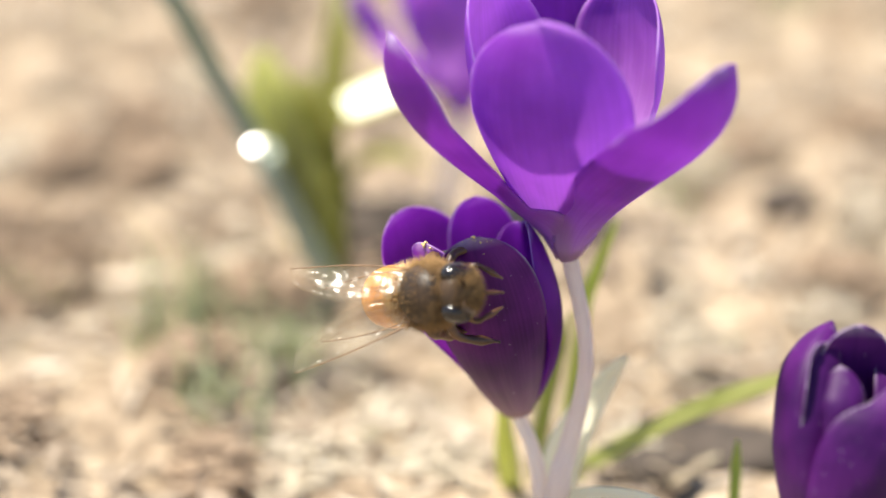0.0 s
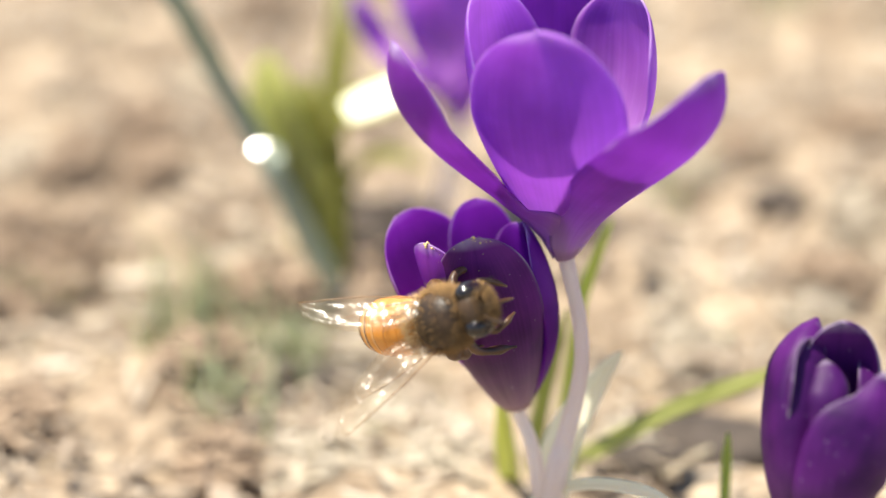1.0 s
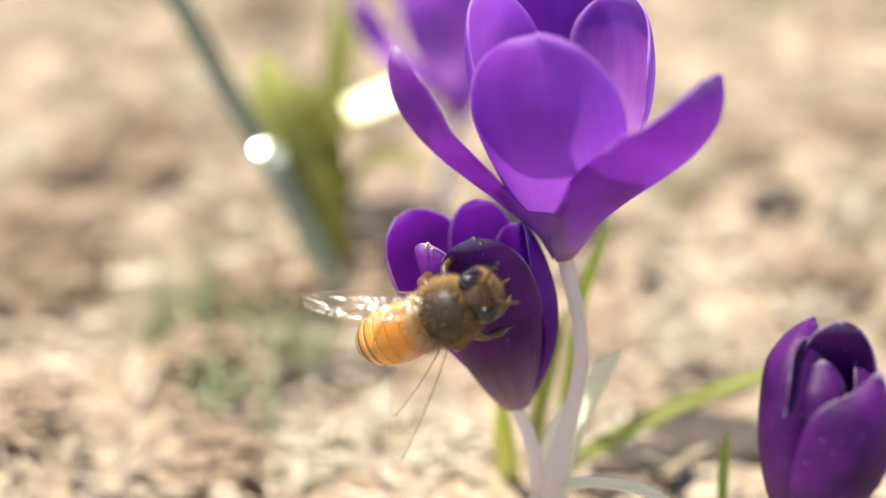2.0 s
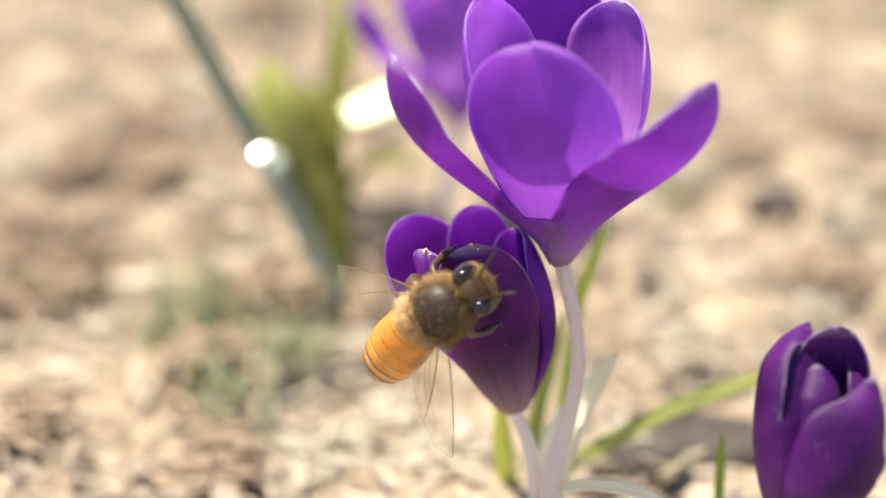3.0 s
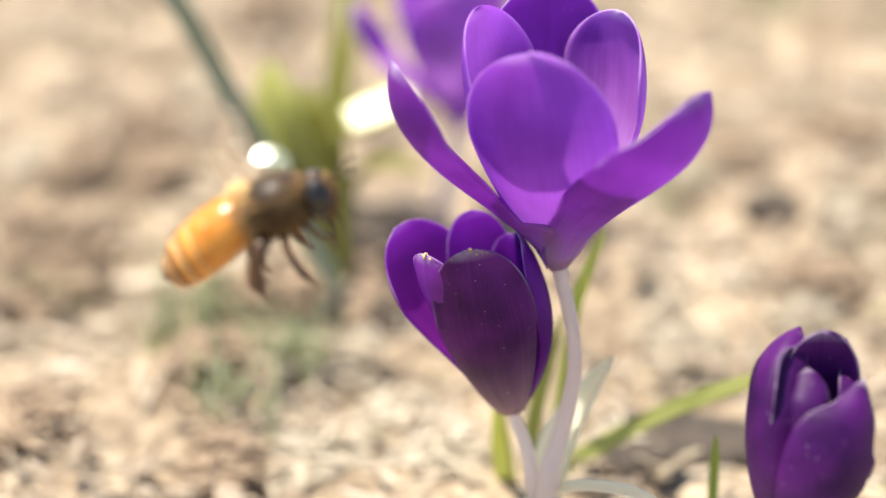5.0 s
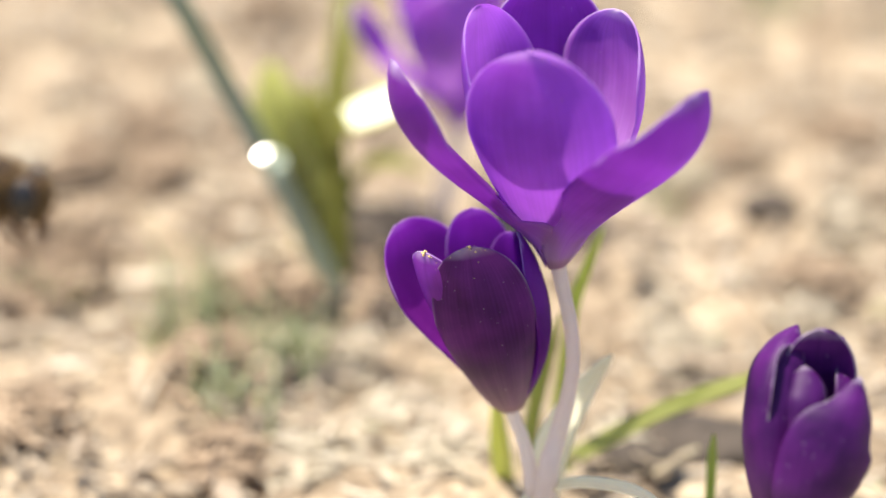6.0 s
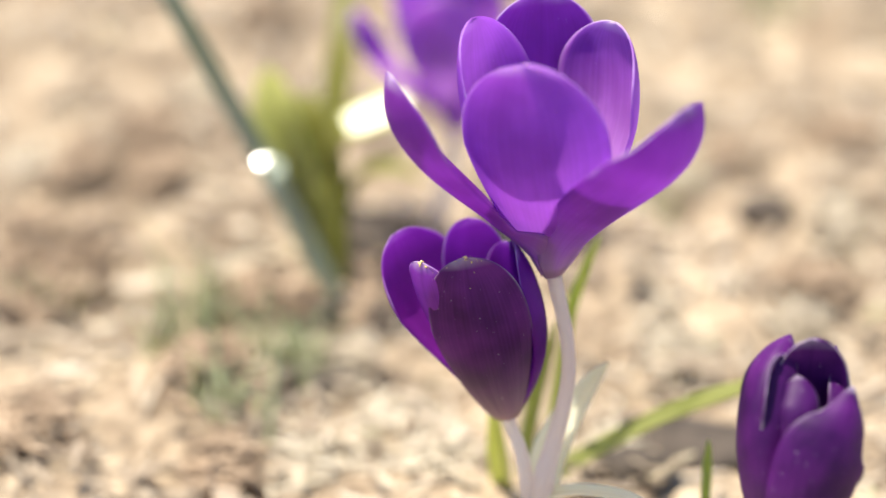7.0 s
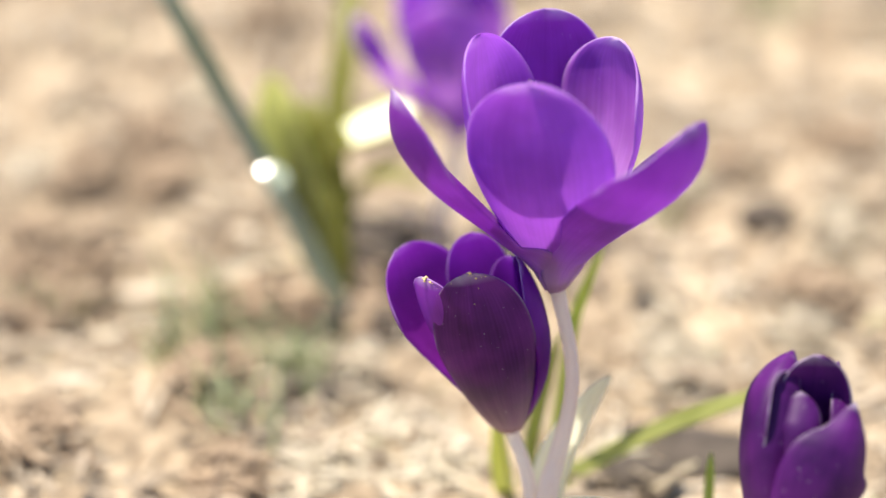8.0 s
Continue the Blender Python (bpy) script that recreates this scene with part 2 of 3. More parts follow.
def strip(name, pts, width, material, parent, face, label="", keel=0.25, thick=0.00025, n=26, tip=0.25, wavy=0.02):
    """A long leaf along a curve: keeled, tapered to the tip, its upper side turned to face."""
    line = bez(pts, n)
    face = Vector(face)
    rows = 9
    verts, faces = [], []
    for k, c in enumerate(line):
        way = (line[min(k + 1, n)] - line[max(k - 1, 0)]).normalized()
        side = way.cross(face).normalized()
        up = side.cross(way).normalized()
        s = k / n
        w = width * min(1.0, ((1 - s) / tip) ** 0.6 if s > 1 - tip else 1.0) * (0.75 + 0.25 * min(1, s * 4))
        for j in range(rows):
            u = 2 * j / (rows - 1) - 1
            verts.append(c + side * (u * w / 2) + up * (abs(u) ** 1.5 * keel * w + wavy * w * math.sin(9 * s + 3 * u)))
    for k in range(n):
        for j in range(rows - 1):
            i = k * rows + j
            faces.append((i, i + 1, i + rows + 1, i + rows))
    ob = link_mesh(name, verts, faces, material, parent, label)
    sol = ob.modifiers.new("thickness", "SOLIDIFY")
    sol.thickness, sol.offset = thick, 0
    return ob


def tepal(parent, material, az, r_tip, z_tip, width, base=38, tipang=-4, curve=7.0, skew=0.0, wave=0.0, seed=0, name="tepal", label="", claw=0.0011, taper=0.78, point=3.2, twist=0.0, foot=-0.5, wrap=0.0, fold=0.0, inset=0.0):
    """A petal of the cup. az: the way it leans, degrees from +x; r_tip, z_tip in mm; base, tipang: the lean from the axis there."""
    nu, nv = 20, 30
    rnd = random.Random(seed)
    ph = [rnd.uniform(0, 6.28) for _ in range(4)]
    p0, p3 = np.array([claw * 1000, 0.0]), np.array([r_tip, z_tip], float)
    ln = np.linalg.norm(p3 - p0)
    p1 = p0 + 0.36 * ln * np.array([math.sin(radians(base)), math.cos(radians(base))])
    p0 = np.array([0.75 - inset, foot])   # the petals run down into the funnel of the stem
    p2 = p3 - 0.36 * ln * np.array([math.sin(radians(tipang)), math.cos(radians(tipang))])
    vs = 1 - (1 - np.linspace(0, 1, nv + 1)) ** 1.7
    prof = (vs + 0.035) ** taper * np.sqrt(np.clip(1 - vs ** point, 0, 1))
    prof = prof / prof.max()
    verts, faces, uvs = [], [], []
    ca, sa = math.cos(radians(az)), math.sin(radians(az))
    for k, v in enumerate(vs):
        c = (1 - v) ** 3 * p0 + 3 * (1 - v) ** 2 * v * p1 + 3 * (1 - v) * v * v * p2 + v ** 3 * p3
        tg = 3 * (1 - v) ** 2 * (p1 - p0) + 6 * (1 - v) * v * (p2 - p1) + 3 * v * v * (p3 - p2)
        tg = tg / np.linalg.norm(tg)
        inward = np.array([-tg[1], tg[0]])
        hw = max(prof[k] * width / 2, 0.05 if k < nv else 0.02)
        rc = curve * (0.35 + 0.65 * min(1.0, v * 1.6))
        for j in range(nu + 1):
            u = 2 * j / nu - 1
            # the outer petals wrap round the funnel on one side
            swell = abs(wrap) * math.exp(-((v - 0.19) / 0.155) ** 2) if u * wrap > 0 else 0.0
            half = max(hw, swell)
            if swell > hw:
                phi = u * half / max(c[0] + 0.45, 0.8)
                bend = max(c[0] + 0.45, 0.8)
            else:
                phi, bend = u * half / rc, rc
            side = bend * math.sin(phi) + skew * v * v
            dip = bend * (1 - math.cos(phi)) + fold * abs(u) * hw - (0.25 if swell > hw else 0.0) * abs(u)
            dip += inset * math.exp(-(v / 0.25) ** 2)
            dip += wave * (math.sin(5 * u + ph[0] + 3 * v) * v + 0.6 * math.sin(9 * v + ph[1]) * u * u)
            dip += 0.10 * math.exp(-(u / 0.10) ** 2) * math.sin(math.pi * v)
            dip += twist * u * v
            r, z = c + dip * inward
            x, y = ca * r - sa * side, sa * r + ca * side
            verts.append((x * 0.001, y * 0.001, z * 0.001))
            uvs.append((0.5 + u / 2, v))
    for k in range(nv):
        for j in range(nu):
            i = k * (nu + 1) + j
            faces.append((i, i + 1, i + nu + 2, i + nu + 1))
    ob = link_mesh(name, verts, faces, material, parent, label, uvs=uvs)
    sol = ob.modifiers.new("thickness", "SOLIDIFY")
    sol.thickness, sol.offset = 0.00014, 0
    return ob


def blade(parent, material, pts, widths, face, keel=0.3, name="tepal", label="", wave=0.03, seed=0):
    """A petal along a curve, with its widths in mm spread along it; its outer side bulges towards face."""
    nv, nu = 30, 20
    rnd = random.Random(seed)
    ph = [rnd.uniform(0, 6.28) for _ in range(3)]
    line, face = bez(pts, nv), Vector(face)
    across = bez([(w, 0, 0) for w in widths], nv)
    verts, faces, uvs = [], [], []
    for k, c in enumerate(line):
        way = (line[min(k + 1, nv)] - line[max(k - 1, 0)]).normalized()
        side = way.cross(face).normalized()
        out = side.cross(way).normalized()
        v = k / nv
        w = 0.001 * across[k].x * math.sqrt(max(0.0, 1 - (max(v - 0.72, 0) / 0.2805) ** 2.4))
        for j in range(nu + 1):
            u = 2 * j / nu - 1
            dip = -keel * u * u * w + wave * w * (math.sin(4 * u + ph[0] + 3 * v) * 0.5 + math.sin(9 * v + ph[1]) * u * u)
            verts.append(c + side * (u * w / 2) + out * dip)
            uvs.append((0.5 + u / 2, v))
    for k in range(nv):
        for j in range(nu):
            i = k * (nu + 1) + j
            faces.append((i, i + 1, i + nu + 2, i + nu + 1))
    ob = link_mesh(name, verts, faces, material, parent, label, uvs=uvs)
    sol = ob.modifiers.new("thickness", "SOLIDIFY")
    sol.thickness, sol.offset = 0.00014, 0
    return ob


def pollen(parent, petals, count, seed, size=(0.00004, 0.00013), spread=0.22, side=8):
    """Crumbs of pollen stuck to petals, most of them near the upper rim."""
    rnd = random.Random(seed)
    verts, faces = [], []
    for _ in range(count):
        me = rnd.choice(petals).data
        row = 30 - int(min(rnd.expovariate(spread), 26))
        p = me.vertices[row * 21 + rnd.randint(10 - side, 10 + side)]
        r = rnd.uniform(*size)
        c = Vector(p.co) + Vector(p.normal) * rnd.choice((-1, 1)) * (0.00011 + r * 0.6)
        v, f = ball(r, tuple(c), 6, 4, (1, rnd.uniform(0.7, 1.2), 1))
        faces += [tuple(i + len(verts) for i in q) for q in f]
        verts += v
    return tagged(link_mesh("pollen_grains", verts, faces, POLLEN, parent, "yellow pollen grains"), kind="stuff")


def ball(r, at=(0, 0, 0), seg=16, rings=10, shape=(1, 1, 1)):
    verts, faces = [], []
    for i in range(rings + 1):
        th = math.pi * i / rings
        for j in range(seg):
            ph = 2 * math.pi * j / seg
            verts.append((at[0] + r * shape[0] * math.sin(th) * math.cos(ph), at[1] + r * shape[1] * math.sin(th) * math.sin(ph), at[2] + r * shape[2] * math.cos(th)))
    for i in range(rings):
        for j in range(seg):
            q = (j + 1) % seg
            faces.append((i * seg + j, (i + 1) * seg + j, (i + 1) * seg + q, i * seg + q))
    return verts, faces


def stamens(parent, height, count=3):
    """Anthers on filaments and the style in the middle of the cup."""
    for k in range(count):
        a = 2.1 * k + 0.4
        x, y = 0.0012 * math.cos(a), 0.0012 * math.sin(a)
        fil = tube("filament", [(x * 0.5, y * 0.5, 0.002), (x, y, height * 0.55)], [0.00022, 0.00018], MEMBRANE, parent, sides=6, n=6)
        tube("anther", [(x, y, height * 0.53), (x * 1.2, y * 1.2, height * 0.75), (x * 1.3, y * 1.3, height * 0.95)],
             [0.0002, 0.00055, 0.0005, 0.0002], ANTHER, fil, "yellow-orange anther", sides=8, n=8)
    tube("style", [(0, 0, 0.002), (0, 0, height * 0.8), (0.0003, 0, height)], [0.00025, 0.0003, 0.0006], ANTHER, parent, "orange style", sides=7, n=8)


# ---- ground ----
def ground():
    xs = np.concatenate([-np.geomspace(60, 0.26, 16), np.linspace(-0.25, 0.25, 221), np.geomspace(0.26, 60, 16)])
    ys = np.concatenate([-np.geomspace(60, 0.02, 16), np.linspace(0.0, 0.52, 231), np.geomspace(0.53, 60, 16)])
    verts = []
    for y in ys:
        for x in xs:
            near = 1 / (1 + (max(abs(x) - 0.2, 0) + max(abs(y - 0.25) - 0.25, 0)) * 3)
            z = 0.0055 * noise.noise((x * 40, y * 40, 0)) + 0.0022 * noise.noise((x * 110, y * 110, 3)) + 0.0012 * noise.noise((x * 260, y * 260, 7))
            far = 0.05 * noise.noise((x * 0.7, y * 0.7, 9)) * (1 - near)
            verts.append((x, y, z * near - 0.001 + far))
    nx = len(xs)
    faces = [(j * nx + i, j * nx + i + 1, (j + 1) * nx + i + 1, (j + 1) * nx + i) for j in range(len(ys) - 1) for i in range(nx - 1)]
    return tagged(link_mesh("ground", verts, faces, SOIL), "dry pale brown soil under straw litter", "ground", kind="structure")


ground()


# spots cleared of litter, most for the dark lumps painted in as shade
BARE = [(-0.0105, 0.1888, 0.0060, 0.0110), (0.0240, 0.1540, 0.0085, 0.0090), (0.0290, 0.1470, 0.0080, 0.0070), (-0.0270, 0.1600, 0.0042, 0.0028), (-0.0125, 0.1800, 0.0030, 0.0050)]


def litter(count, seed, x0, x1, y0, y1, lens, wids, lift, name, label, material=LITTER, patches=False):
    """Dry straw, chips and leaf scraps: bent, thick little strips, lying criss-cross."""
    rs = np.random.RandomState(seed)
    verts, faces = [], []
    for _ in range(count):
        x, y = rs.uniform(x0, x1), rs.uniform(y0, y1)
        clump = noise.noise((x * 55, y * 55, 21.0))
        if patches:
            # heaps round a few centres
            cx, cy, sx, sy = patches[rs.randint(len(patches))]
            x, y = cx + rs.normal(0, sx), cy + rs.normal(0, sy)
        else:
            if clump < -0.06 and rs.rand() < 0.84:
                continue
            if any(((x - a) / p) ** 2 + ((y - b) / q) ** 2 < rs.uniform(0.5, 1.1) for a, b, p, q in BARE) and rs.rand() < 0.93:
                continue
        ln, wd = rs.uniform(*lens) * (0.6 + rs.rand() ** 2), rs.uniform(*wids)
        an, pit, rol = rs.uniform(0, 6.283), rs.normal(0, 0.14), rs.normal(0, 0.28)
        if rs.rand() < 0.4:
            an = rs.normal(0.1, 0.4)
        z = rs.uniform(-0.001, lift) + 0.0055 * noise.noise((x * 40, y * 40, 0)) + 0.0022 * noise.noise((x * 110, y * 110, 3)) + max(0, abs(math.sin(pit)) * ln * 0.4)
        way = Vector((math.cos(an) * math.cos(pit), math.sin(an) * math.cos(pit), math.sin(pit)))
        side = Vector((-math.sin(an), math.cos(an), 0))
        up = way.cross(side)
        side = side * math.cos(rol) + up * math.sin(rol)
        up = way.cross(side)
        bend, th, i0 = rs.normal(0, 0.12) * ln, max(wd * 0.10, 0.00012), len(verts)
        c = Vector((x, y, z))
        for s in (-0.5, -0.15, 0.2, 0.5):
            w = wd * (0.5 if abs(s) == 0.5 else 1.0) * rs.uniform(0.7, 1.1) / 2
            m = c + way * (s * ln) + up * (bend * (0.25 - s * s)) + side * (rs.normal(0, 0.05) * ln)
            verts += [m - side * w - up * th, m + side * w - up * th, m + side * w * 0.8 + up * th, m - side * w * 0.8 + up * th]
        for k in range(3):
            a = i0 + 4 * k
            for e in range(4):
                f = (e + 1) % 4
                faces.append((a + e, a + f, a + 4 + f, a + 4 + e))
        faces += [(i0 + 3, i0 + 2, i0 + 1, i0), (i0 + 12, i0 + 13, i0 + 14, i0 + 15)]
    return tagged(link_mesh(name, verts, faces, material, smooth=False), label, "litter", kind="stuff")


BROWN_LITTER = plain("brown_leaf_litter", (0.15, 0.10, 0.06), (0.46, 0.34, 0.23), 260, 0.85, 0.4)
STRAW = plain("bleached_straw", (0.40, 0.335, 0.235), (0.64, 0.565, 0.435), 260, 0.6, 0.3)
litter(9500, 3, -0.16, 0.16, 0.10, 0.46, (0.003, 0.008), (0.0005, 0.0014), 0.0015, "wood_chip_litter", "pale beige dry chips and leaf scraps on the soil")
litter(12000, 21, -0.16, 0.16, 0.10, 0.46, (0.0014, 0.004), (0.0003, 0.0009), 0.002, "crumb_litter", "dry crumbs of bark and straw on the soil")
litter(420, 9, -0.16, 0.16, 0.12, 0.46, (0.004, 0.008), (0.0015, 0.0032), 0.003, "dead_leaf_litter", "curled dry brown leaf pieces on the soil")
litter(2400, 5, -0.16, 0.16, 0.10, 0.46, (0.004, 0.010), (0.0003, 0.0008), 0.002, "straw_litter", "dry straw and dead grass lying on the ground")
litter(3000, 41, 0, 1, 0, 1, (0.002, 0.006), (0.0004, 0.0012), 0.003, "brown_litter", "heaps of brown dead leaf scraps", BROWN_LITTER,
       [(-0.0453, 0.2302, 0.0024, 0.0046), (-0.0407, 0.2171, 0.0018, 0.0035), (-0.0485, 0.1903, 0.0020, 0.0040), (-0.0555, 0.1967, 0.0018, 0.0032),
        (-0.0240, 0.1813, 0.0017, 0.0024), (-0.0189, 0.1792, 0.0012, 0.0018), (-0.0272, 0.1615, 0.0018, 0.0026), 
        (-0.0315, 0.2857, 0.0024, 0.0041), (-0.0233, 0.1448, 0.0013, 0.0020), (-0.0449, 0.1501, 0.0025, 0.0022), (0.0422, 0.2240, 0.0017, 0.0034),
        (-0.0524, 0.2180, 0.0016, 0.0033), (-0.0535, 0.1799, 0.0018, 0.0022), (-0.0105, 0.1799, 0.0014, 0.0028), (0.0472, 0.1828, 0.0020, 0.0028), (0.0611, 0.2302, 0.0020, 0.0034)])
litter(1700, 43, 0, 1, 0, 1, (0.0015, 0.0045), (0.0003, 0.0008), 0.001, "bleached_straw_heap", "bleached whitish straw and grass scraps", STRAW,
       [(-0.0044, 0.1568, 0.0022, 0.0035), (-0.0139, 0.1469, 0.0028, 0.0030), (-0.0012, 0.1448, 0.0030, 0.0030), (-0.0443, 0.1562, 0.0010, 0.0014),
        (-0.0393, 0.2580, 0.0024, 0.0047), (-0.0260, 0.1935, 0.0017, 0.0034), (-0.0167, 0.1690, 0.0016, 0.0027), (0.0273, 0.1716, 0.0022, 0.0036),
        (0.0186, 0.1511, 0.0014, 0.0020), (-0.0114, 0.1690, 0.0016, 0.0027), (0.0435, 0.1743, 0.0020, 0.0030), (0.0322, 0.2181, 0.0021, 0.0041),
        (-0.0611, 0.2240, 0.0018, 0.0034), (0.0549, 0.2017, 0.0020, 0.0036)])


def height(x, y):
    return 0.0055 * noise.noise((x * 40, y * 40, 0)) + 0.0022 * noise.noise((x * 110, y * 110, 3))


def sprouts():
    """Thin young grass blades in a few loose tufts."""
    rs = np.random.RandomState(11)
    verts, faces = [], []
    for cx, cy, n, sp in SPROUTS:
        for _ in range(n):
            x, y = cx + rs.normal(0, sp), cy + rs.normal(0, sp)
            ln, an, lean = rs.uniform(0.004, 0.010), rs.uniform(0, 6.283), rs.uniform(0.3, 1.2)
            side = Vector((-math.sin(an), math.cos(an), 0)) * 0.0004
            thick = Vector((math.cos(an), math.sin(an), 0.4)) * 0.00015
            i0 = len(verts)
            for k in range(4):
                s = k / 3
                c = Vector((x, y, height(x, y))) + Vector((math.cos(an) * lean * s * s, math.sin(an) * lean * s * s, s)) * ln
                w = side * (1 - 0.85 * s)
                verts += [c - w, c + thick * (1 - s), c + w]
            for k in range(3):
                a = i0 + 3 * k
                faces += [(a, a + 1, a + 4, a + 3), (a + 1, a + 2, a + 5, a + 4), (a + 2, a, a + 3, a + 5)]
    return tagged(link_mesh("grass_sprouts", verts, faces, SPROUT), "sparse short green grass blades among the litter", "grass", kind="stuff")


SPROUTS = [(-0.0294, 0.1785, 34, 0.0024), (-0.0312, 0.1716, 22, 0.0020), (-0.0189, 0.1627, 26, 0.0020), (-0.0218, 0.1534, 18, 0.0022), (-0.0485, 0.1828, 12, 0.0016), (0.0594, 0.2951, 30, 0.0040), (-0.0151, 0.1652, 16, 0.0014), (0.0313, 0.2105, 10, 0.003)]
sprouts()


def clod(x, y, size, seed, label, flat=0.55):
    """A rough dark lump, half sunk in the litter: real earth or painted-in shade."""
    verts, faces = ball(1.0, seg=18, rings=12)
    out = []
    for v in verts:
        d = Vector(v)
        k = 1 + 0.35 * noise.noise(d * 1.7 + Vector((seed, 0, 0))) + 0.15 * noise.noise(d * 4.5 + Vector((0, seed, 0)))
        out.append((x + d.x * k * size, y + d.y * k * size * 0.8, height(x, y) + d.z * k * size * flat))
    return tagged(link_mesh("earth_or_shade_lump", out, faces, CLOD_SHADE), label, "clod", "clods of earth")


CLOD_SHADE = plain("dark_earth_and_shade", (0.038, 0.029, 0.022), (0.10, 0.078, 0.060), 300, 0.95, 0.6)
clod(0.0445, 0.2061, 0.0042, 1, "dark crumbly lump of earth on pale litter")
clod(-0.0270, 0.1605, 0.0036, 4, "dark crumbly lump of earth on pale litter")
clod(-0.0503, 0.1919, 0.0032, 7, "dark crumbly lump of earth on pale litter")
# dark lumps and a flat sheet stand in for the shadow beside the leaves
clod(0.0212, 0.1570, 0.0046, 12, "dark lump put in as shadow beside the crocus leaves", 0.35)
clod(0.0225, 0.1515, 0.0046, 18, "dark lump put in as shadow beside the crocus leaves", 0.6)
patch = clod(0.0270, 0.1500, 0.0070, 25, "wide flat dark sheet put in as shadow on the soil", 0.22)
patch.name = "shadow_sheet"
tagged(patch, "wide flat dark sheet put in as shadow on the soil", "soil", kind="stuff")
clod(0.0200, 0.1440, 0.0040, 28, "dark lump put in as shadow beside the crocus leaves", 0.5)
# the shade under the leaf tuft, built as dark lumps
clod(-0.0109, 0.1897, 0.0060, 31, "dark crumbly lump put in as shade at the foot of the leaf tuft", 0.6)
clod(-0.0124, 0.1792, 0.0046, 34, "dark crumbly lump put in as shade at the foot of the leaf tuft", 0.6)
clod(-0.0081, 0.1780, 0.0044, 37, "dark crumbly lump put in as shade at the foot of the leaf tuft", 0.6)
clod(-0.0074, 0.1961, 0.0040, 40, "dark crumbly lump put in as shade at the foot of the leaf tuft", 0.6)
clod(-0.0122, 0.1960, 0.0044, 9, "dark crumbly lump put in as shade behind the leaf tuft")


# ---- crocuses ----
def local(ob, pts):
    inv = ob.matrix_basis.inverted()
    return [inv @ Vector(p) for p in pts]


def open_crocus(m, label, group="crocuses", outer=OUTER_VIOLET, face=VIOLET):
    """The wide open flower: three upright petals inside, three outside of which two lie open."""
    c = thing("open_crocus", m, label, "crocus", group)
    tepal(c, outer, 94, 8.6, 21.9, 11.4, 30, -8, 9.5, skew=-0.6, taper=0.82, seed=2, wave=0.06)
    tepal(c, outer, 198, 13.3, 20.1, 10.8, 28, -21, 6.0, skew=0.4, taper=0.72, point=6.5, seed=3, wave=0.05, wrap=5.2)
    tepal(c, outer, 322, 14.6, 18.9, 16.0, 26, -14, 7.2, skew=-2.95, taper=0.59, point=2.4, seed=4, wave=0.05, wrap=-3.6)
    tepal(c, SUNLIT_PALE_THROAT, 29, 7.6, 20.2, 13.6, 35, -16, 6.4, skew=1.3, taper=0.9, point=3.5, seed=5, wave=0.06)
    tepal(c, VIOLET, 149, 7.0, 21.6, 13.2, 29, -14, 6.2, taper=0.5, seed=6, wave=0.06)
    front = tepal(c, face, 260, 7.3, 21.4, 13.5, 38, -23, 8.1, inset=0.5, twist=-1.05, skew=-0.9, taper=0.64, point=2.7, seed=7, wave=0.05)
    stamens(c, 0.013)
    pollen(c, [front], 5, 36, (0.00003, 0.00006))
    return c


CLUMP = "crocuses in the dry litter"
crocus_a = open_crocus(pose(0.0095, 0.1266, 0.0337, 0, -3, 0), "open violet crocus with six cupped petals on a pale stem", CLUMP)


tube("flower_tube", local(crocus_a, [(0.0075, 0.1190, -0.003), (0.0089, 0.1218, 0.0138), (0.0096, 0.1229, 0.0170), (0.0105, 0.1237, 0.0207), (0.0110, 0.1245, 0.0240), (0.0109, 0.1253, 0.0270), (0.0103, 0.1261, 0.0300), (0.0096, 0.1265, 0.0330), (0.0095, 0.1267, 0.0352)]),
     [0.0012, 0.0010, 0.00085, 0.00072, 0.00066, 0.00064, 0.00066, 0.00072, 0.0011], TUBE, crocus_a, "pale lilac flower stem", n=24)


def half_open_crocus(m, label):
    c = thing("half_open_crocus", m, label, "crocus", CLUMP)
    tepal(c, SHADED_DEEP_VIOLET, 91, 5.4, 17.6, 6.4, 30, -14, 5.2, seed=12, wave=0.05, foot=0.2)
    tepal(c, SHADED_DEEP_VIOLET, 35, 4.2, 16.0, 8.0, 30, -10, 5.0, seed=13, wave=0.05, foot=0.2)
    tepal(c, SHADED_DEEP_VIOLET, 150, 7.6, 18.1, 12.2, 15, -19, 6.7, taper=0.99, point=3.5, seed=14, wave=0.05, foot=0.2)
    tepal(c, SHADED_DEEP_VIOLET, 5, 3.8, 17.0, 8.2, 43, -27, 4.7, skew=-0.3, seed=15, wave=0.05, foot=0.2)
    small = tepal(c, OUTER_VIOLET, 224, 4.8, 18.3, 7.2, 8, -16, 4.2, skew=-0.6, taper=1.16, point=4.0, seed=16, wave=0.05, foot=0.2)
    front = tepal(c, SHADED_OUTER_DEEP, 266, 4.7, 18.9, 9.7, 34, -10, 5.6, skew=0.25, taper=0.56, point=2.3, seed=17, wave=0.05, foot=0.2)
    stamens(c, 0.012)
    pollen(c, [small, front, front], 46, 31, (0.00002, 0.00005), 0.30)
    pollen(c, [small, front], 22, 33, (0.00005, 0.00013), 0.9, 5)
    crumbs = pollen(c, [front], 4, 35, (0.00003, 0.00005))
    crumbs.data.transform(Matrix.Translation((0.0005, 0.0055, -0.0125)))
    crumbs.location = (-0.0005, -0.0055, 0.0125)
    cam.data.dof.focus_object = crumbs   # the lens stays focused on the pollen of this flower
    return c


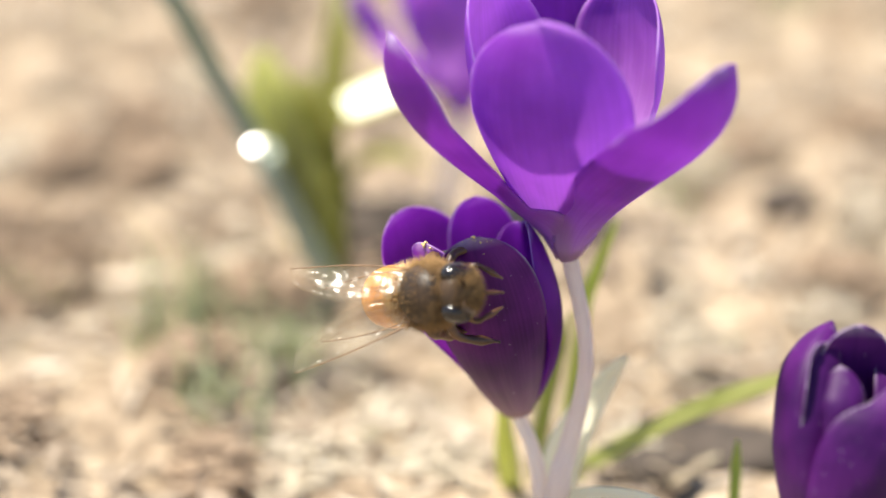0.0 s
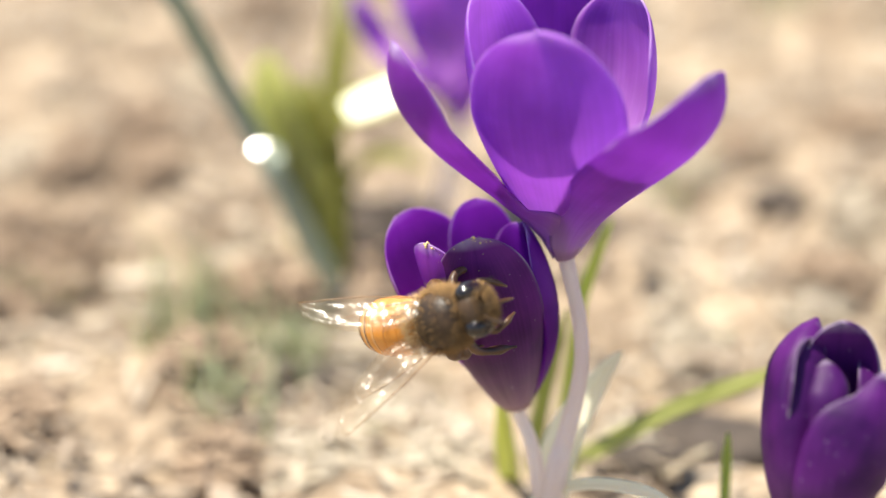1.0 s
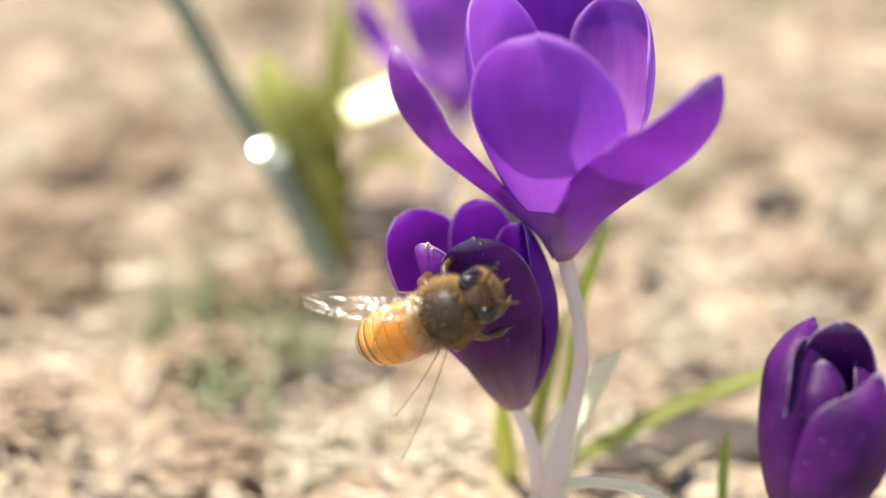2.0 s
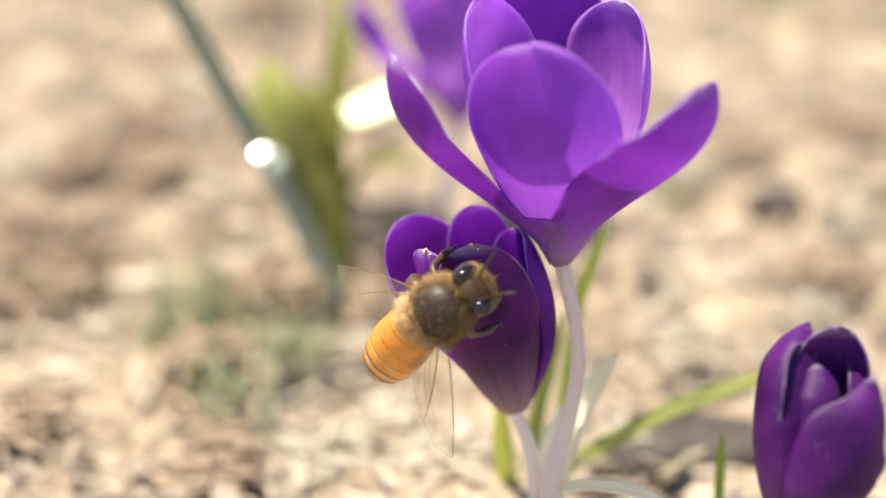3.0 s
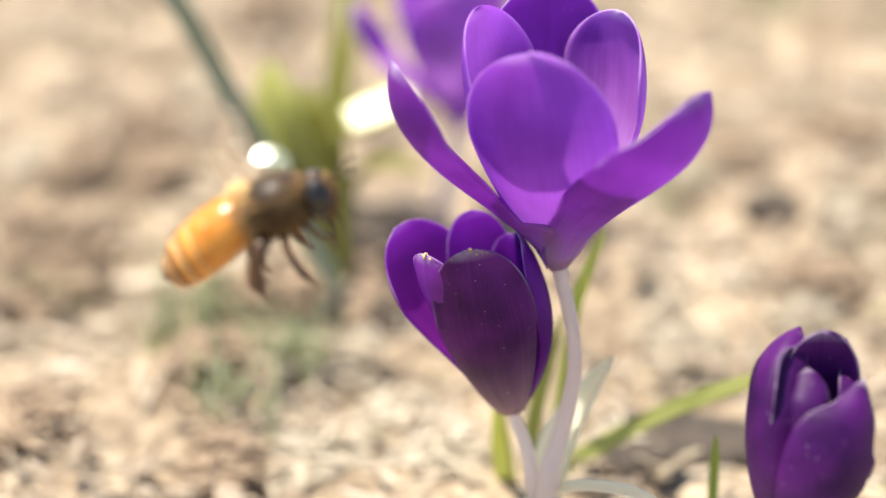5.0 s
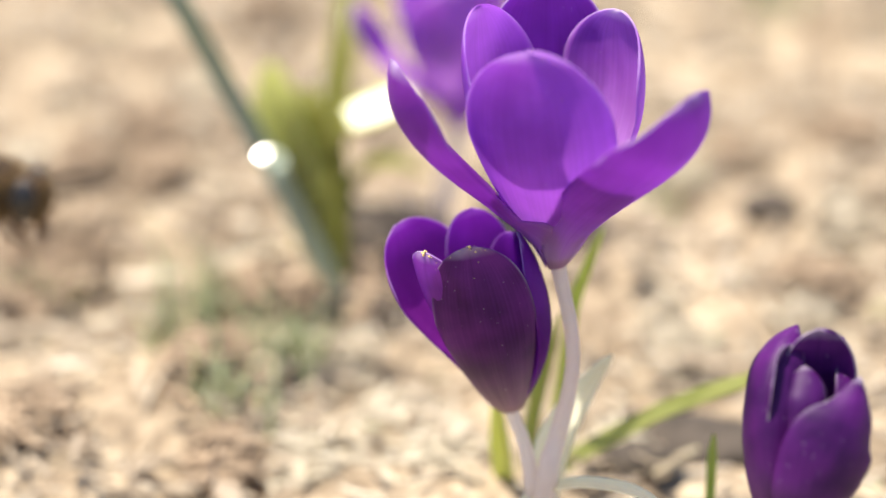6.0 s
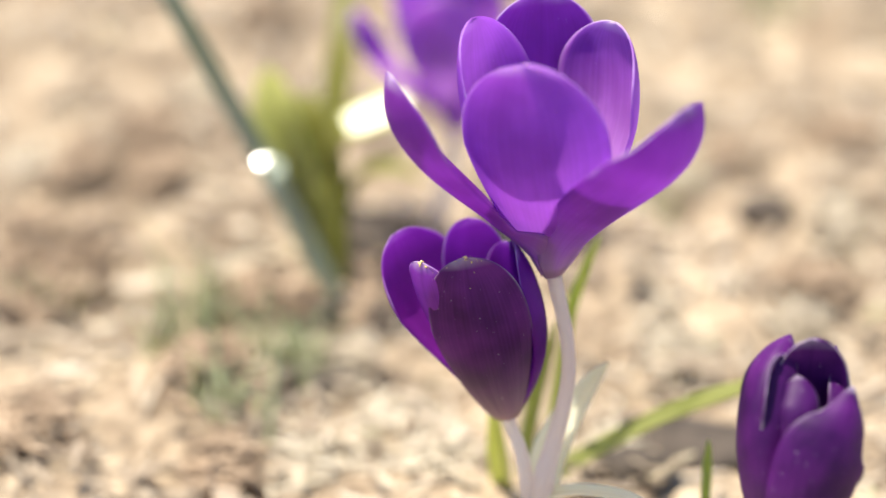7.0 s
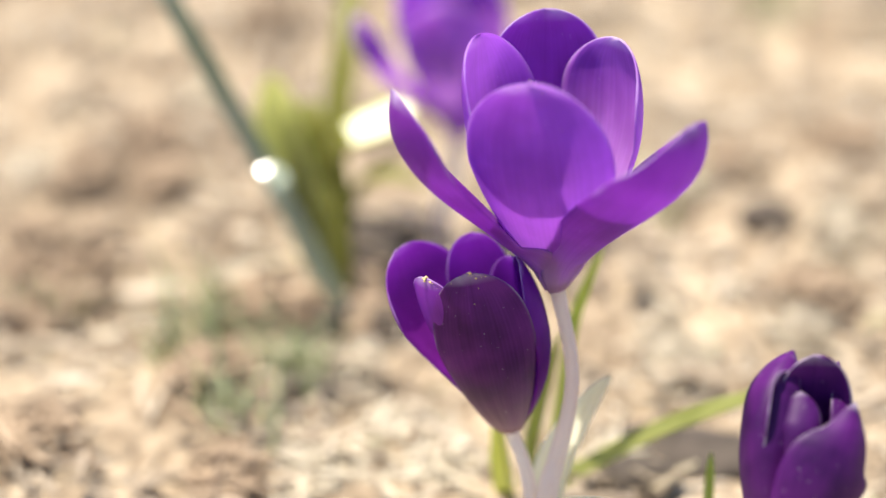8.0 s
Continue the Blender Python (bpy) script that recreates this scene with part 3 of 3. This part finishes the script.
crocus_b = half_open_crocus(pose(0.0058, 0.1252, 0.0193, 0, -12, 0), "half-open crocus in shaded deep purple, dusted with pollen")
tube("flower_tube", local(crocus_b, [(0.0086, 0.1215, -0.003), (0.0080, 0.1222, 0.010), (0.0071, 0.1236, 0.0162), (0.0060, 0.1250, 0.0188), (0.0055, 0.1254, 0.0208)]),
     [0.0011, 0.0008, 0.00062, 0.0006, 0.0007], TUBE, crocus_b, "pale lilac flower stem", n=20)


def bud_crocus(m, label):
    c = thing("budding_crocus", m, label, "crocus", CLUMP)
    tepal(c, SHADED_BUD_VIOLET, 91, 2.9, 18.9, 7.5, 28, -7, 4.4, skew=-0.4, seed=22, wave=0.10)
    tepal(c, SHADED_BUD_VIOLET, 145, 3.2, 18.0, 8.0, 34, -14, 4.4, seed=27, wave=0.10)
    blade(c, SHADED_BUD_VIOLET, local(c, [(0.0299, 0.1071, 0.0146), (0.0310, 0.1069, 0.0208), (0.0316, 0.1081, 0.0249), (0.0318, 0.1100, 0.0290), (0.0321, 0.1127, 0.0309), (0.0318, 0.1156, 0.0323)]), [1.6, 2.4, 2.8, 2.8, 2.6, 2.0], (0.8, -0.5, 0.3), 0.35, seed=24)
    blade(c, SHADED_BUD_VIOLET, local(c, [(0.0286, 0.1067, 0.0149), (0.0255, 0.1063, 0.0218), (0.0246, 0.1070, 0.0261), (0.0245, 0.1083, 0.0295), (0.0250, 0.1101, 0.0318), (0.0262, 0.1121, 0.0334), (0.0277, 0.1143, 0.0341)]), [1.8, 3.8, 4.6, 4.7, 4.5, 3.8, 2.8], (-0.50, -0.84, 0.2), 0.36, seed=23, wave=0.012)
    blade(c, SHADED_BUD_VIOLET, local(c, [(0.0291, 0.1067, 0.0149), (0.0279, 0.1055, 0.0224), (0.0277, 0.1065, 0.0265), (0.0275, 0.1077, 0.0300), (0.0277, 0.1090, 0.0314), (0.0277, 0.1107, 0.0325)]), [1.8, 3.0, 3.4, 3.3, 3.0, 2.4], (-0.1, -1, 0.3), 0.22, seed=25)
    blade(c, SHADED_BUD_VIOLET, local(c, [(0.0294, 0.1067, 0.0149), (0.0284, 0.1044, 0.0226), (0.0288, 0.1044, 0.0264), (0.0298, 0.1053, 0.0290), (0.0310, 0.1069, 0.0307), (0.0318, 0.1094, 0.0323)]), [2.2, 6.0, 7.1, 7.0, 4.3, 1.6], (0.12, -0.97, 0.3), 0.22, seed=26, wave=0.012)
    stamens(c, 0.009)
    return c


crocus_c = bud_crocus(pose(0.0290, 0.1093, 0.0160, 0, -1, 0), "closed crocus bud in shaded deep purple, just opening at the top")
tube("flower_tube", local(crocus_c, [(0.0275, 0.1070, -0.003), (0.0280, 0.1078, 0.007), (0.0290, 0.1093, 0.0168)]), [0.0016, 0.0012, 0.0011], TUBE, crocus_c, "pale lilac flower stem", n=14)

# paler petals paint the sunlight on this flower
crocus_d = open_crocus(pose(0.0021, 0.2083, 0.0123, 0, -4, 8), "open violet crocus standing behind in a tuft of leaves", CLUMP, VIOLET, SUNLIT_PALE_THROAT)
tube("flower_tube", local(crocus_d, [(-0.0010, 0.2053, -0.004), (0.0002, 0.2063, 0.004), (0.0021, 0.2083, 0.0132)]), [0.0015, 0.0012, 0.0012], TUBE, crocus_d, "pale lilac flower stem", n=14)

# leaves of the nearer clump
strip("leaf", local(crocus_a, [(0.0096, 0.1432, -0.0025), (0.0109, 0.1429, 0.0034), (0.0113, 0.1429, 0.0077), (0.0118, 0.1422, 0.0129), (0.0121, 0.1412, 0.0175), (0.0125, 0.1410, 0.0215), (0.0137, 0.1410, 0.0259), (0.0149, 0.1407, 0.0297)]), 0.0011, FRESH_LEAF, crocus_a, (-0.3, -0.9, 0.4), "fresh green leaf behind the stem")
strip("leaf", local(crocus_a, [(0.0082, 0.1413, 0.0003), (0.0087, 0.1410, 0.0062), (0.0093, 0.1396, 0.0122), (0.0101, 0.1380, 0.0178), (0.0107, 0.1362, 0.0230)]), 0.0016, LEAF, crocus_a, (-0.5, -0.8, 0.5), "olive young leaf behind the stem", tip=0.5)
strip("leaf", local(crocus_b, [(0.0066, 0.1407, -0.0010), (0.0064, 0.1400, 0.0020), (0.0060, 0.1384, 0.0066), (0.0054, 0.1368, 0.0111), (0.0047, 0.1355, 0.0152)]), 0.0030, PALE_LEAF, crocus_b, (-0.6, -0.8, 0.5), "yellow-green young leaf", tip=0.5)
strip("spathe", local(crocus_a, [(0.0090, 0.1254, 0.0066), (0.0095, 0.1266, 0.0110), (0.0103, 0.1276, 0.0140), (0.0117, 0.1285, 0.0169), (0.0133, 0.1294, 0.0196), (0.0151, 0.1301, 0.0221)]), 0.0035, MEMBRANE, crocus_a, (-0.5, -0.8, 0.7), "papery white sheath round the stem", tip=0.55, keel=0.3)
strip("leaf", local(crocus_c, [(0.0060, 0.1409, -0.004), (0.0082, 0.1407, -0.0010), (0.0122, 0.1406, 0.0032), (0.0161, 0.1400, 0.0064), (0.0203, 0.1385, 0.0102), (0.0249, 0.1369, 0.0136), (0.0295, 0.1359, 0.0161), (0.0340, 0.1348, 0.0183)]), 0.0017, LEAF, crocus_c, (-0.3, -0.8, 0.8), keel=0.06)
strip("leaf", local(crocus_b, [(0.0050, 0.1215, -0.003), (0.0067, 0.1218, 0.0101), (0.0086, 0.1220, 0.0127), (0.0114, 0.1206, 0.0145), (0.0141, 0.1189, 0.0155), (0.0168, 0.1169, 0.0160), (0.0188, 0.1146, 0.0159)]), 0.0012, MEMBRANE, crocus_b, (0, -0.3, 1), "whitish young leaf bent over")
strip("leaf", local(crocus_c, [(0.0240, 0.1220, -0.003), (0.0241, 0.1242, 0.0061), (0.0243, 0.1260, 0.0098), (0.0244, 0.1270, 0.0128), (0.0245, 0.1277, 0.0152)]), 0.0008, FRESH_LEAF, crocus_c, (0, -1, 0.3))

# leaves of the tuft behind; two are added for glints, bent flat to shine
strip("leaf", local(crocus_d, [(-0.0130, 0.1808, -0.003), (-0.0172, 0.1836, 0.0076), (-0.0220, 0.1850, 0.0178), (-0.0267, 0.1850, 0.0278), (-0.0320, 0.1838, 0.0399), (-0.0355, 0.1845, 0.0471)]),
      0.0024, BLUE_LEAF, crocus_d, (-0.16, -0.50, 0.85), "grey-green arching leaf", n=40)
# extra leaf, its tip tilted to mirror the sun as a round glint
strip("leaf", local(crocus_d, [(-0.01260, 0.1790, -0.003), (-0.01293, 0.17800, 0.00266), (-0.01632, 0.17677, 0.01188), (-0.01899, 0.17581, 0.01871), (-0.01943, 0.17690, 0.02054), (-0.02041, 0.17725, 0.02107), (-0.02101, 0.17730, 0.02102), (-0.02200, 0.17739, 0.02093)]),
      0.0020, BLUE_LEAF, crocus_d, (-0.118, -0.516, 0.848), "grey-green leaf with a shining bent tip", keel=0.0, n=70, tip=0.08, wavy=0.003)
strip("leaf", local(crocus_d, [(-0.0150, 0.1915, -0.003), (-0.0152, 0.1948, 0.0035), (-0.0145, 0.1952, 0.0131), (-0.0138, 0.1992, 0.0209), (-0.0130, 0.2045, 0.0267), (-0.0127, 0.2110, 0.0307), (-0.0125, 0.2170, 0.0335)]), 0.0034, DARK_LEAF, crocus_d, (-0.2, -1, 0.4), "olive green leaf")
strip("leaf", local(crocus_d, [(-0.0154, 0.1949, -0.0050), (-0.0183, 0.1950, 0.0084), (-0.0203, 0.1957, 0.0161), (-0.0215, 0.1967, 0.0204), (-0.0224, 0.1990, 0.0248)]), 0.0058, PALE_LEAF, crocus_d, (-0.2, -1, 0.4), "yellow-green broad leaf")
strip("leaf", local(crocus_d, [(-0.0143, 0.1950, -0.0060), (-0.0160, 0.1948, 0.0031), (-0.0170, 0.1960, 0.0123), (-0.0175, 0.1978, 0.0179), (-0.0178, 0.2004, 0.0208)]), 0.0064, DARK_LEAF, crocus_d, (-0.1, -1, 0.3), "broad olive green leaf")
strip("leaf", local(crocus_d, [(-0.0125, 0.1850, -0.003), (-0.0138, 0.1865, 0.0100), (-0.0134, 0.1865, 0.0180), (-0.0118, 0.1845, 0.0224), (-0.0108, 0.1842, 0.0228)]), 0.0040, DARK_LEAF, crocus_d, (-0.163, -0.527, 0.834), "olive stalk of a bent leaf", keel=0.1, tip=0.1)
# tip added as its own strip; its pale colour paints the glare
strip("leaf", local(crocus_d, [(-0.01195, 0.18372, 0.02291), (-0.00770, 0.18471, 0.02437), (-0.00382, 0.18561, 0.02569)]), 0.0047, PALE_LEAF, crocus_d, (-0.163, -0.527, 0.834), "bent leaf tip coloured pale yellow for its sun glare", keel=0.0, tip=0.2, wavy=0.0005, n=24)
strip("leaf", local(crocus_d, [(-0.0143, 0.1962, -0.0023), (-0.0129, 0.1961, 0.0062), (-0.0102, 0.1953, 0.0111), (-0.0064, 0.1940, 0.0129), (-0.0021, 0.1924, 0.0120)]), 0.0022, DARK_LEAF, crocus_d, (-0.2, -0.5, 1), "olive green leaf")
strip("leaf", local(crocus_d, [(-0.0128, 0.1815, -0.002), (-0.0134, 0.1820, 0.0060), (-0.0140, 0.1835, 0.0120), (-0.0150, 0.1850, 0.0160)]), 0.0034, DARK_LEAF, crocus_d, (-0.3, -0.9, 0.5), "olive green leaf")


# ---- honeybee ----
MM = 0.00107


def hairs(name, count, centre, radii, length, seed, parent, material, label, keep=lambda d, rnd: True):
    """A coat of short tapered hairs standing on an oval body."""
    rnd = random.Random(seed)
    verts, faces = [], []
    for _ in range(count):
        d = Vector((rnd.gauss(0, 1), rnd.gauss(0, 1), rnd.gauss(0, 1))).normalized()
        if not keep(d, rnd):
            continue
        root = Vector(centre) + Vector([d[i] * radii[i] * 0.96 for i in range(3)])
        out = (d + Vector((rnd.gauss(0, 0.35), rnd.gauss(0, 0.35), rnd.gauss(0, 0.35)))).normalized()
        a = out.orthogonal().normalized() * 0.026
        b = out.cross(a)
        ln, i = length * rnd.uniform(0.6, 1.2), len(verts)
        for off in (a, -0.5 * a + 0.87 * b, -0.5 * a - 0.87 * b):
            verts.append((root + off) * MM)
        verts.append((root + out * ln) * MM)
        faces += [(i, i + 1, i + 3), (i + 1, i + 2, i + 3), (i + 2, i, i + 3)]
    return link_mesh(name, verts, faces, material, parent, label)


def oval(name, centre, radii, material, parent, label="", seg=20, rings=14):
    v, f = ball(MM, tuple(c * MM for c in centre), seg, rings, radii)
    return link_mesh(name, v, f, material, parent, label)


def lobe(s):
    return float(np.interp(s, [0, 0.06, 0.2, 0.42, 0.65, 0.82, 0.94, 1.0], [1.15, 1.75, 2.13, 2.28, 2.15, 1.82, 1.22, 0.27]))


WINGS = {}


def bee():
    b = thing("honeybee", pose(0, 0, 0), "honeybee with amber banded abdomen and furry brown thorax", "bee")
    oval("thorax", (0, 0, 0), (2.35, 2.2, 2.05), SHELL, b, "dark furry thorax", 22, 16)
    hairs("fuzz", 9000, (0, 0, 0), (2.35, 2.2, 2.05), 0.75, 4, b, FUZZ, "tan thorax hair",
          lambda d, rnd: rnd.random() > min(0.94, max(0.0, (d.z - 0.20 - 0.25 * abs(d.x)) * 3.2)))
    # abdomen in overlapping rings, drooping a little towards the tip; the first carries the rest and turns at the waist
    ends = [0.0, 0.20, 0.38, 0.55, 0.71, 0.86, 1.0]
    abdomen = None
    for k in range(6):
        verts, faces, uvs = [], [], []
        n, sides = 8, 28
        for i in range(n + 1):
            s = ends[k] + (ends[k + 1] - ends[k]) * i / n
            r = lobe(s) * (1.0 + 0.010 * (i / n))
            x, z = -7.3 * s, -0.9 * s - 0.9 * s * s
            for j in range(sides):
                a = 2 * math.pi * j / sides
                verts.append(((x - 0.18 * math.cos(a) * s) * MM, r * math.sin(a) * MM, (z + 0.92 * r * math.cos(a)) * MM))
                uvs.append((k / 5, i / n))
        for i in range(n):
            for j in range(sides):
                q = (j + 1) % sides
                faces.append((i * sides + j, (i + 1) * sides + j, (i + 1) * sides + q, i * sides + q))
        faces.append(tuple(range(sides)))
        faces.append(tuple(range(n * sides, (n + 1) * sides))[::-1])
        ob = link_mesh("abdomen_ring" if abdomen else "abdomen", verts, faces, ABDOMEN, abdomen or b,
                       "amber abdomen with dark bands towards the tail" if k == 0 else ("amber ring with a dark rear band" if k < 4 else "dark tail ring"), uvs=uvs)
        abdomen = abdomen or ob
    WINGS["abdomen"] = abdomen
    hairs("fuzz", 500, (-1.7, 0, -0.3), (2.6, 1.85, 1.7), 0.35, 15, abdomen, CREAM, "pale short abdomen hair", lambda d, rnd: d.z > -0.3)
    hairs("fuzz", 3000, (-2.2, 0, 0.0), (1.1, 1.9, 1.75), 0.75, 14, b, CREAM, "pale tan hair at the waist")
    # head
    head = oval("head", (3.05, 0, -0.45), (1.25, 1.85, 1.65), SHELL, b, "dark furry head", 20, 14)
    for s in (1, -1):
        oval("eye", (3.15, 1.25 * s, -0.20), (0.98, 0.82, 1.36), EYE, head, "glossy black eye", 16, 12)
        an = tube("antenna", [(x * MM, y * MM, z * MM) for x, y, z in [(3.9, 0.4 * s, -0.3), (4.6, 0.8 * s, 0.6), (5.5, 1.2 * s, 1.0), (6.4, 1.6 * s, 0.9)]],
                  [0.00012, 0.00010, 0.00011, 0.00009], SHELL, head, "dark antenna", 6, 10)
    hairs("fuzz", 5000, (3.05, 0, -0.45), (1.25, 1.85, 1.65), 0.55, 6, head, FUZZ, "tan hair on the face",
          lambda d, rnd: abs(d.y) < 0.9 and rnd.random() < min(1.0, max(0.02, (d.x - 0.22 - 0.4 * max(d.z, 0)) * 3)))
    tube("tongue", [(x * MM, 0, z * MM) for x, z in [(3.9, -1.6), (4.1, -2.6), (4.0, -3.6)]], [0.0002, 0.00016, 0.00008], LEGM, head, sides=6, n=6)
    head.location.x = -0.3 * MM
    # legs
    plans = {
        "fore_leg": [(1.3, 1.2, -1.4), (2.2, 1.9, -2.3), (2.8, 1.6, -2.9), (3.0, 1.2, -3.6), (2.9, 1.0, -4.2)],
        "middle_leg": [(0.0, 1.4, -1.6), (-0.1, 2.8, -2.4), (0.3, 3.2, -3.8), (0.8, 3.3, -4.9), (1.1, 3.4, -5.5)],
        "hind_leg": [(-1.2, 1.3, -1.5), (-2.0, 2.5, -2.1), (-2.7, 2.6, -3.6), (-2.6, 2.6, -5.0), (-2.2, 2.6, -6.0)]}
    for nm, pts in plans.items():
        for s in (1, -1):
            fat = {"hind_leg": 0.00068, "middle_leg": 0.00038, "fore_leg": 0.00024}[nm]
            tube(nm, [(x * MM, y * s * MM, z * MM) for x, y, z in pts], [fat * 0.8, fat, fat * 0.8, fat * 1.1, 0.00014, 0.0001], LEGM, b, "brown jointed leg", 8, 18)
    # wings, each hinged at its root
    for side, s in (("left", 1), ("right", -1)):
        for which, ln, wd, back in (("forewing", 9.4, 3.1, 0.0), ("hindwing", 6.6, 2.2, -1.0)):
            n, verts, faces, edge = 20, [], [], []
            for k in range(n + 1):
                v = k / n
                lead = 0.25 * math.sin(math.pi * v) + 0.1 * v
                half = wd * (0.10 + 0.90 * math.sin(math.pi * min(v, 1) ** 0.72 * 0.94) ** 0.8) if v < 1 else 0.15
                for u in (0, 0.2, 0.4, 0.6, 0.8, 1.0):
                    verts.append((ln * v * MM, s * (-lead + u * half) * MM, (0.12 * math.sin(7 * u + 5 * v) * v) * MM))
                edge.append(Vector(verts[-6]))
            for k in range(n):
                for j in range(5):
                    i = k * 6 + j
                    faces.append((i, i + 1, i + 7, i + 6))
            w = link_mesh(which, verts, faces, WING, b, "clear veined wing")
            sol = w.modifiers.new("thickness", "SOLIDIFY")
            sol.thickness, sol.offset = 0.00003, 0
            tube("wing_vein", edge[::2], [0.00006, 0.00005, 0.00003], VEIN, w, "brown leading vein", 5, 16)
            for f1, f2 in ((0.35, 0.5), (0.6, 0.8)):
                line = [Vector(verts[6 * k + 2]).lerp(Vector(verts[6 * k + 4]), f1 + (f2 - f1) * k / n) for k in range(0, 17, 4)]
                tube("wing_vein", line, [0.000025, 0.00002, 0.000015], VEIN, w, "fine brown vein", 4, 10)
            WINGS[side, which] = w
    return b


honeybee = bee()


# ---- movement ----
def wing_pose(side, which, sweep, lift, turn=0.0):
    """sweep: degrees from straight ahead outwards; lift: degrees the tip is raised; turn: about the wing's own length."""
    s = 1 if side == "left" else -1
    root = (-0.4 if which == "forewing" else -1.1, 1.75 * s, 0.7)
    m = pose(0, 0, 0, 0, 0, sweep * s) @ pose(0, 0, 0, 0, -lift, 0) @ pose(0, 0, 0, turn * s, 0, 0)
    return Matrix.Translation([v * MM for v in root]) @ m


def motions():
    walk(honeybee, [
        (0.0, pose(-0.00150, 0.11703, 0.03487, 70.7, -23.1, -45.8)),
        (0.5, pose(-0.00110, 0.11661, 0.03403, 72.6, -25.6, -41.8)),
        (1.0, pose(-0.00044, 0.11615, 0.03307, 75.6, -31.6, -33.7)),
        (1.5, pose(-0.00012, 0.11597, 0.03273, 76.9, -36.4, -27.9)),
        (1.7, pose(-0.00014, 0.11612, 0.03303, 80.1, -36.8, -24.1)),
        (2.8, pose(-0.00033, 0.11604, 0.03475, 74.6, -34.3, -15.7)),
        (3.0, pose(-0.00053, 0.11595, 0.03458, 73.3, -36.1, -11.3)),
        (3.5, pose(-0.00069, 0.11648, 0.03562, 69.2, -33.4, -4.8)),
        (3.8, pose(-0.00130, 0.11592, 0.03745, 60.3, -33.0, 5.5)),
        (4.0, pose(-0.00165, 0.11517, 0.03892, 47.5, -31.0, 14.9)),
        (4.2, pose(-0.00205, 0.11222, 0.04193, 29.6, -26.4, 14.6)),
        (4.5, pose(-0.00446, 0.11089, 0.04442, -1.3, -22.0, 11.8)),
        (4.7, pose(-0.00661, 0.10982, 0.04598, -4.7, -19.4, 10.3)),
        (5.2, pose(-0.01722, 0.10931, 0.04793, -3.1, -11.6, 3.7)),
        (5.8, pose(-0.02840, 0.10476, 0.05142, -0.1, 5.1, -11.7)),
        (6.0, pose(-0.03118, 0.10224, 0.05163, 0.4, 4.3, -8.9)),
        (6.3, pose(-0.03924, 0.09866, 0.05373, 8.1, -0.0, 0.0)),
        (7.0, pose(-0.05700, 0.10259, 0.05380, 17.6, -8.9, 4.6)),
        (8.0, pose(-0.07132, 0.11012, 0.05377, 16.9, -13.3, 7.0)),
    ])
    # the abdomen swings at the waist: seconds, degrees to its right, degrees drooped
    walk(WINGS["abdomen"], [(t, pose(-1.9 * MM, 0, 0, 0, droop, swing)) for t, swing, droop in (
        (0.0, 0, -5), (0.5, -5, -3), (1.0, -10, 3), (1.5, -12, 4), (1.7, -9, 3), (2.8, 11, -4), (3.0, 16, -6), (3.5, 30, 0), (4.0, 25, 3), (4.2, 17, -5), (4.5, 4, -14), (4.7, 0, -12), (5.8, 0, -8), (8.0, 0, -4))])
    beat = [
        (0.0, 178, 33, 152, 40, 30, 0),
        (0.5, 174, 35, 148, 45, 36, 0),
        (1.0, 162, 35, 142, 45, 45, 0),
        (1.5, 150, 35, 136, 45, 55, 0),
        (1.7, 150, 30, 135, 40, 55, 0),
        (2.2, 150, 15, 135, 20, 50, 0),
        (2.8, 148, 10, 130, 15, 40, 0),
        (2.9, 130, 15, 122, -10, 75, 0),
        (3.0, 145, -25, 120, 0, 15, 0),
        (3.1, 155, 0, 115, -10, 75, 0),
        (3.2, 100, 20, 90, -10, 55, 0),
        (3.3, 125, -15, 110, 10, 80, 0),
        (3.4, 165, -10, 138, 20, 80, 15),
        (3.5, 90, -10, 74, 18, 50, -12),
        (3.6, 150, 5, 125, 30, 80, 15),
        (3.7, 102, 15, 95, 5, 45, 0),
        (3.8, 90, 40, 125, 0),
        (3.9, 105, -25, 120, 10, -20, 0),
        (4.0, 75, -20, 92, 20, -35, 20),
        (4.1, 115, 25, 140, 20, 30, 20),
        (4.2, 70, 0, 70, 0, 15, 15),
        (4.3, 130, 40, 120, 40, 60),
        (4.4, 76, 20, 105, -10),
        (4.5, 125, 30, 125, 60, 60),
        (4.6, 85, 35, 85, 60, 30),
        (4.7, 120, 30, 115, 60, 50),
        (4.9, 80, 0, 80, 0),
        (5.1, 115, 40, 115, 40),
        (5.3, 75, 0, 75, 0),
        (5.5, 115, 40, 115, 40),
        (5.7, 80, 5, 80, 5),
        (5.8, 110, 60, 110, 60, 40),
        (5.9, 95, 50, 95, 50),
        (6.0, 110, 60, 110, 60, 50),
        (6.1, 90, 45, 90, 60),
        (6.2, 40, 20, 60, 0),
        (6.5, 110, 40, 110, 40),
        (7.0, 75, 0, 75, 0),
        (7.5, 110, 40, 110, 40),
        (8.0, 80, 10, 80, 10),
    ]
    for side, col in (("left", 1), ("right", 3)):
        turn = 5 if side == "left" else -1
        walk(WINGS[side, "forewing"], [(r[0], wing_pose(side, "forewing", r[col], r[col + 1], r[turn] if len(r) > 5 else 0)) for r in beat])
        walk(WINGS[side, "hindwing"], [(r[0], wing_pose(side, "hindwing", r[col] + 14, r[col + 1] - 2, r[turn] if len(r) > 5 else 0)) for r in beat])


motions()
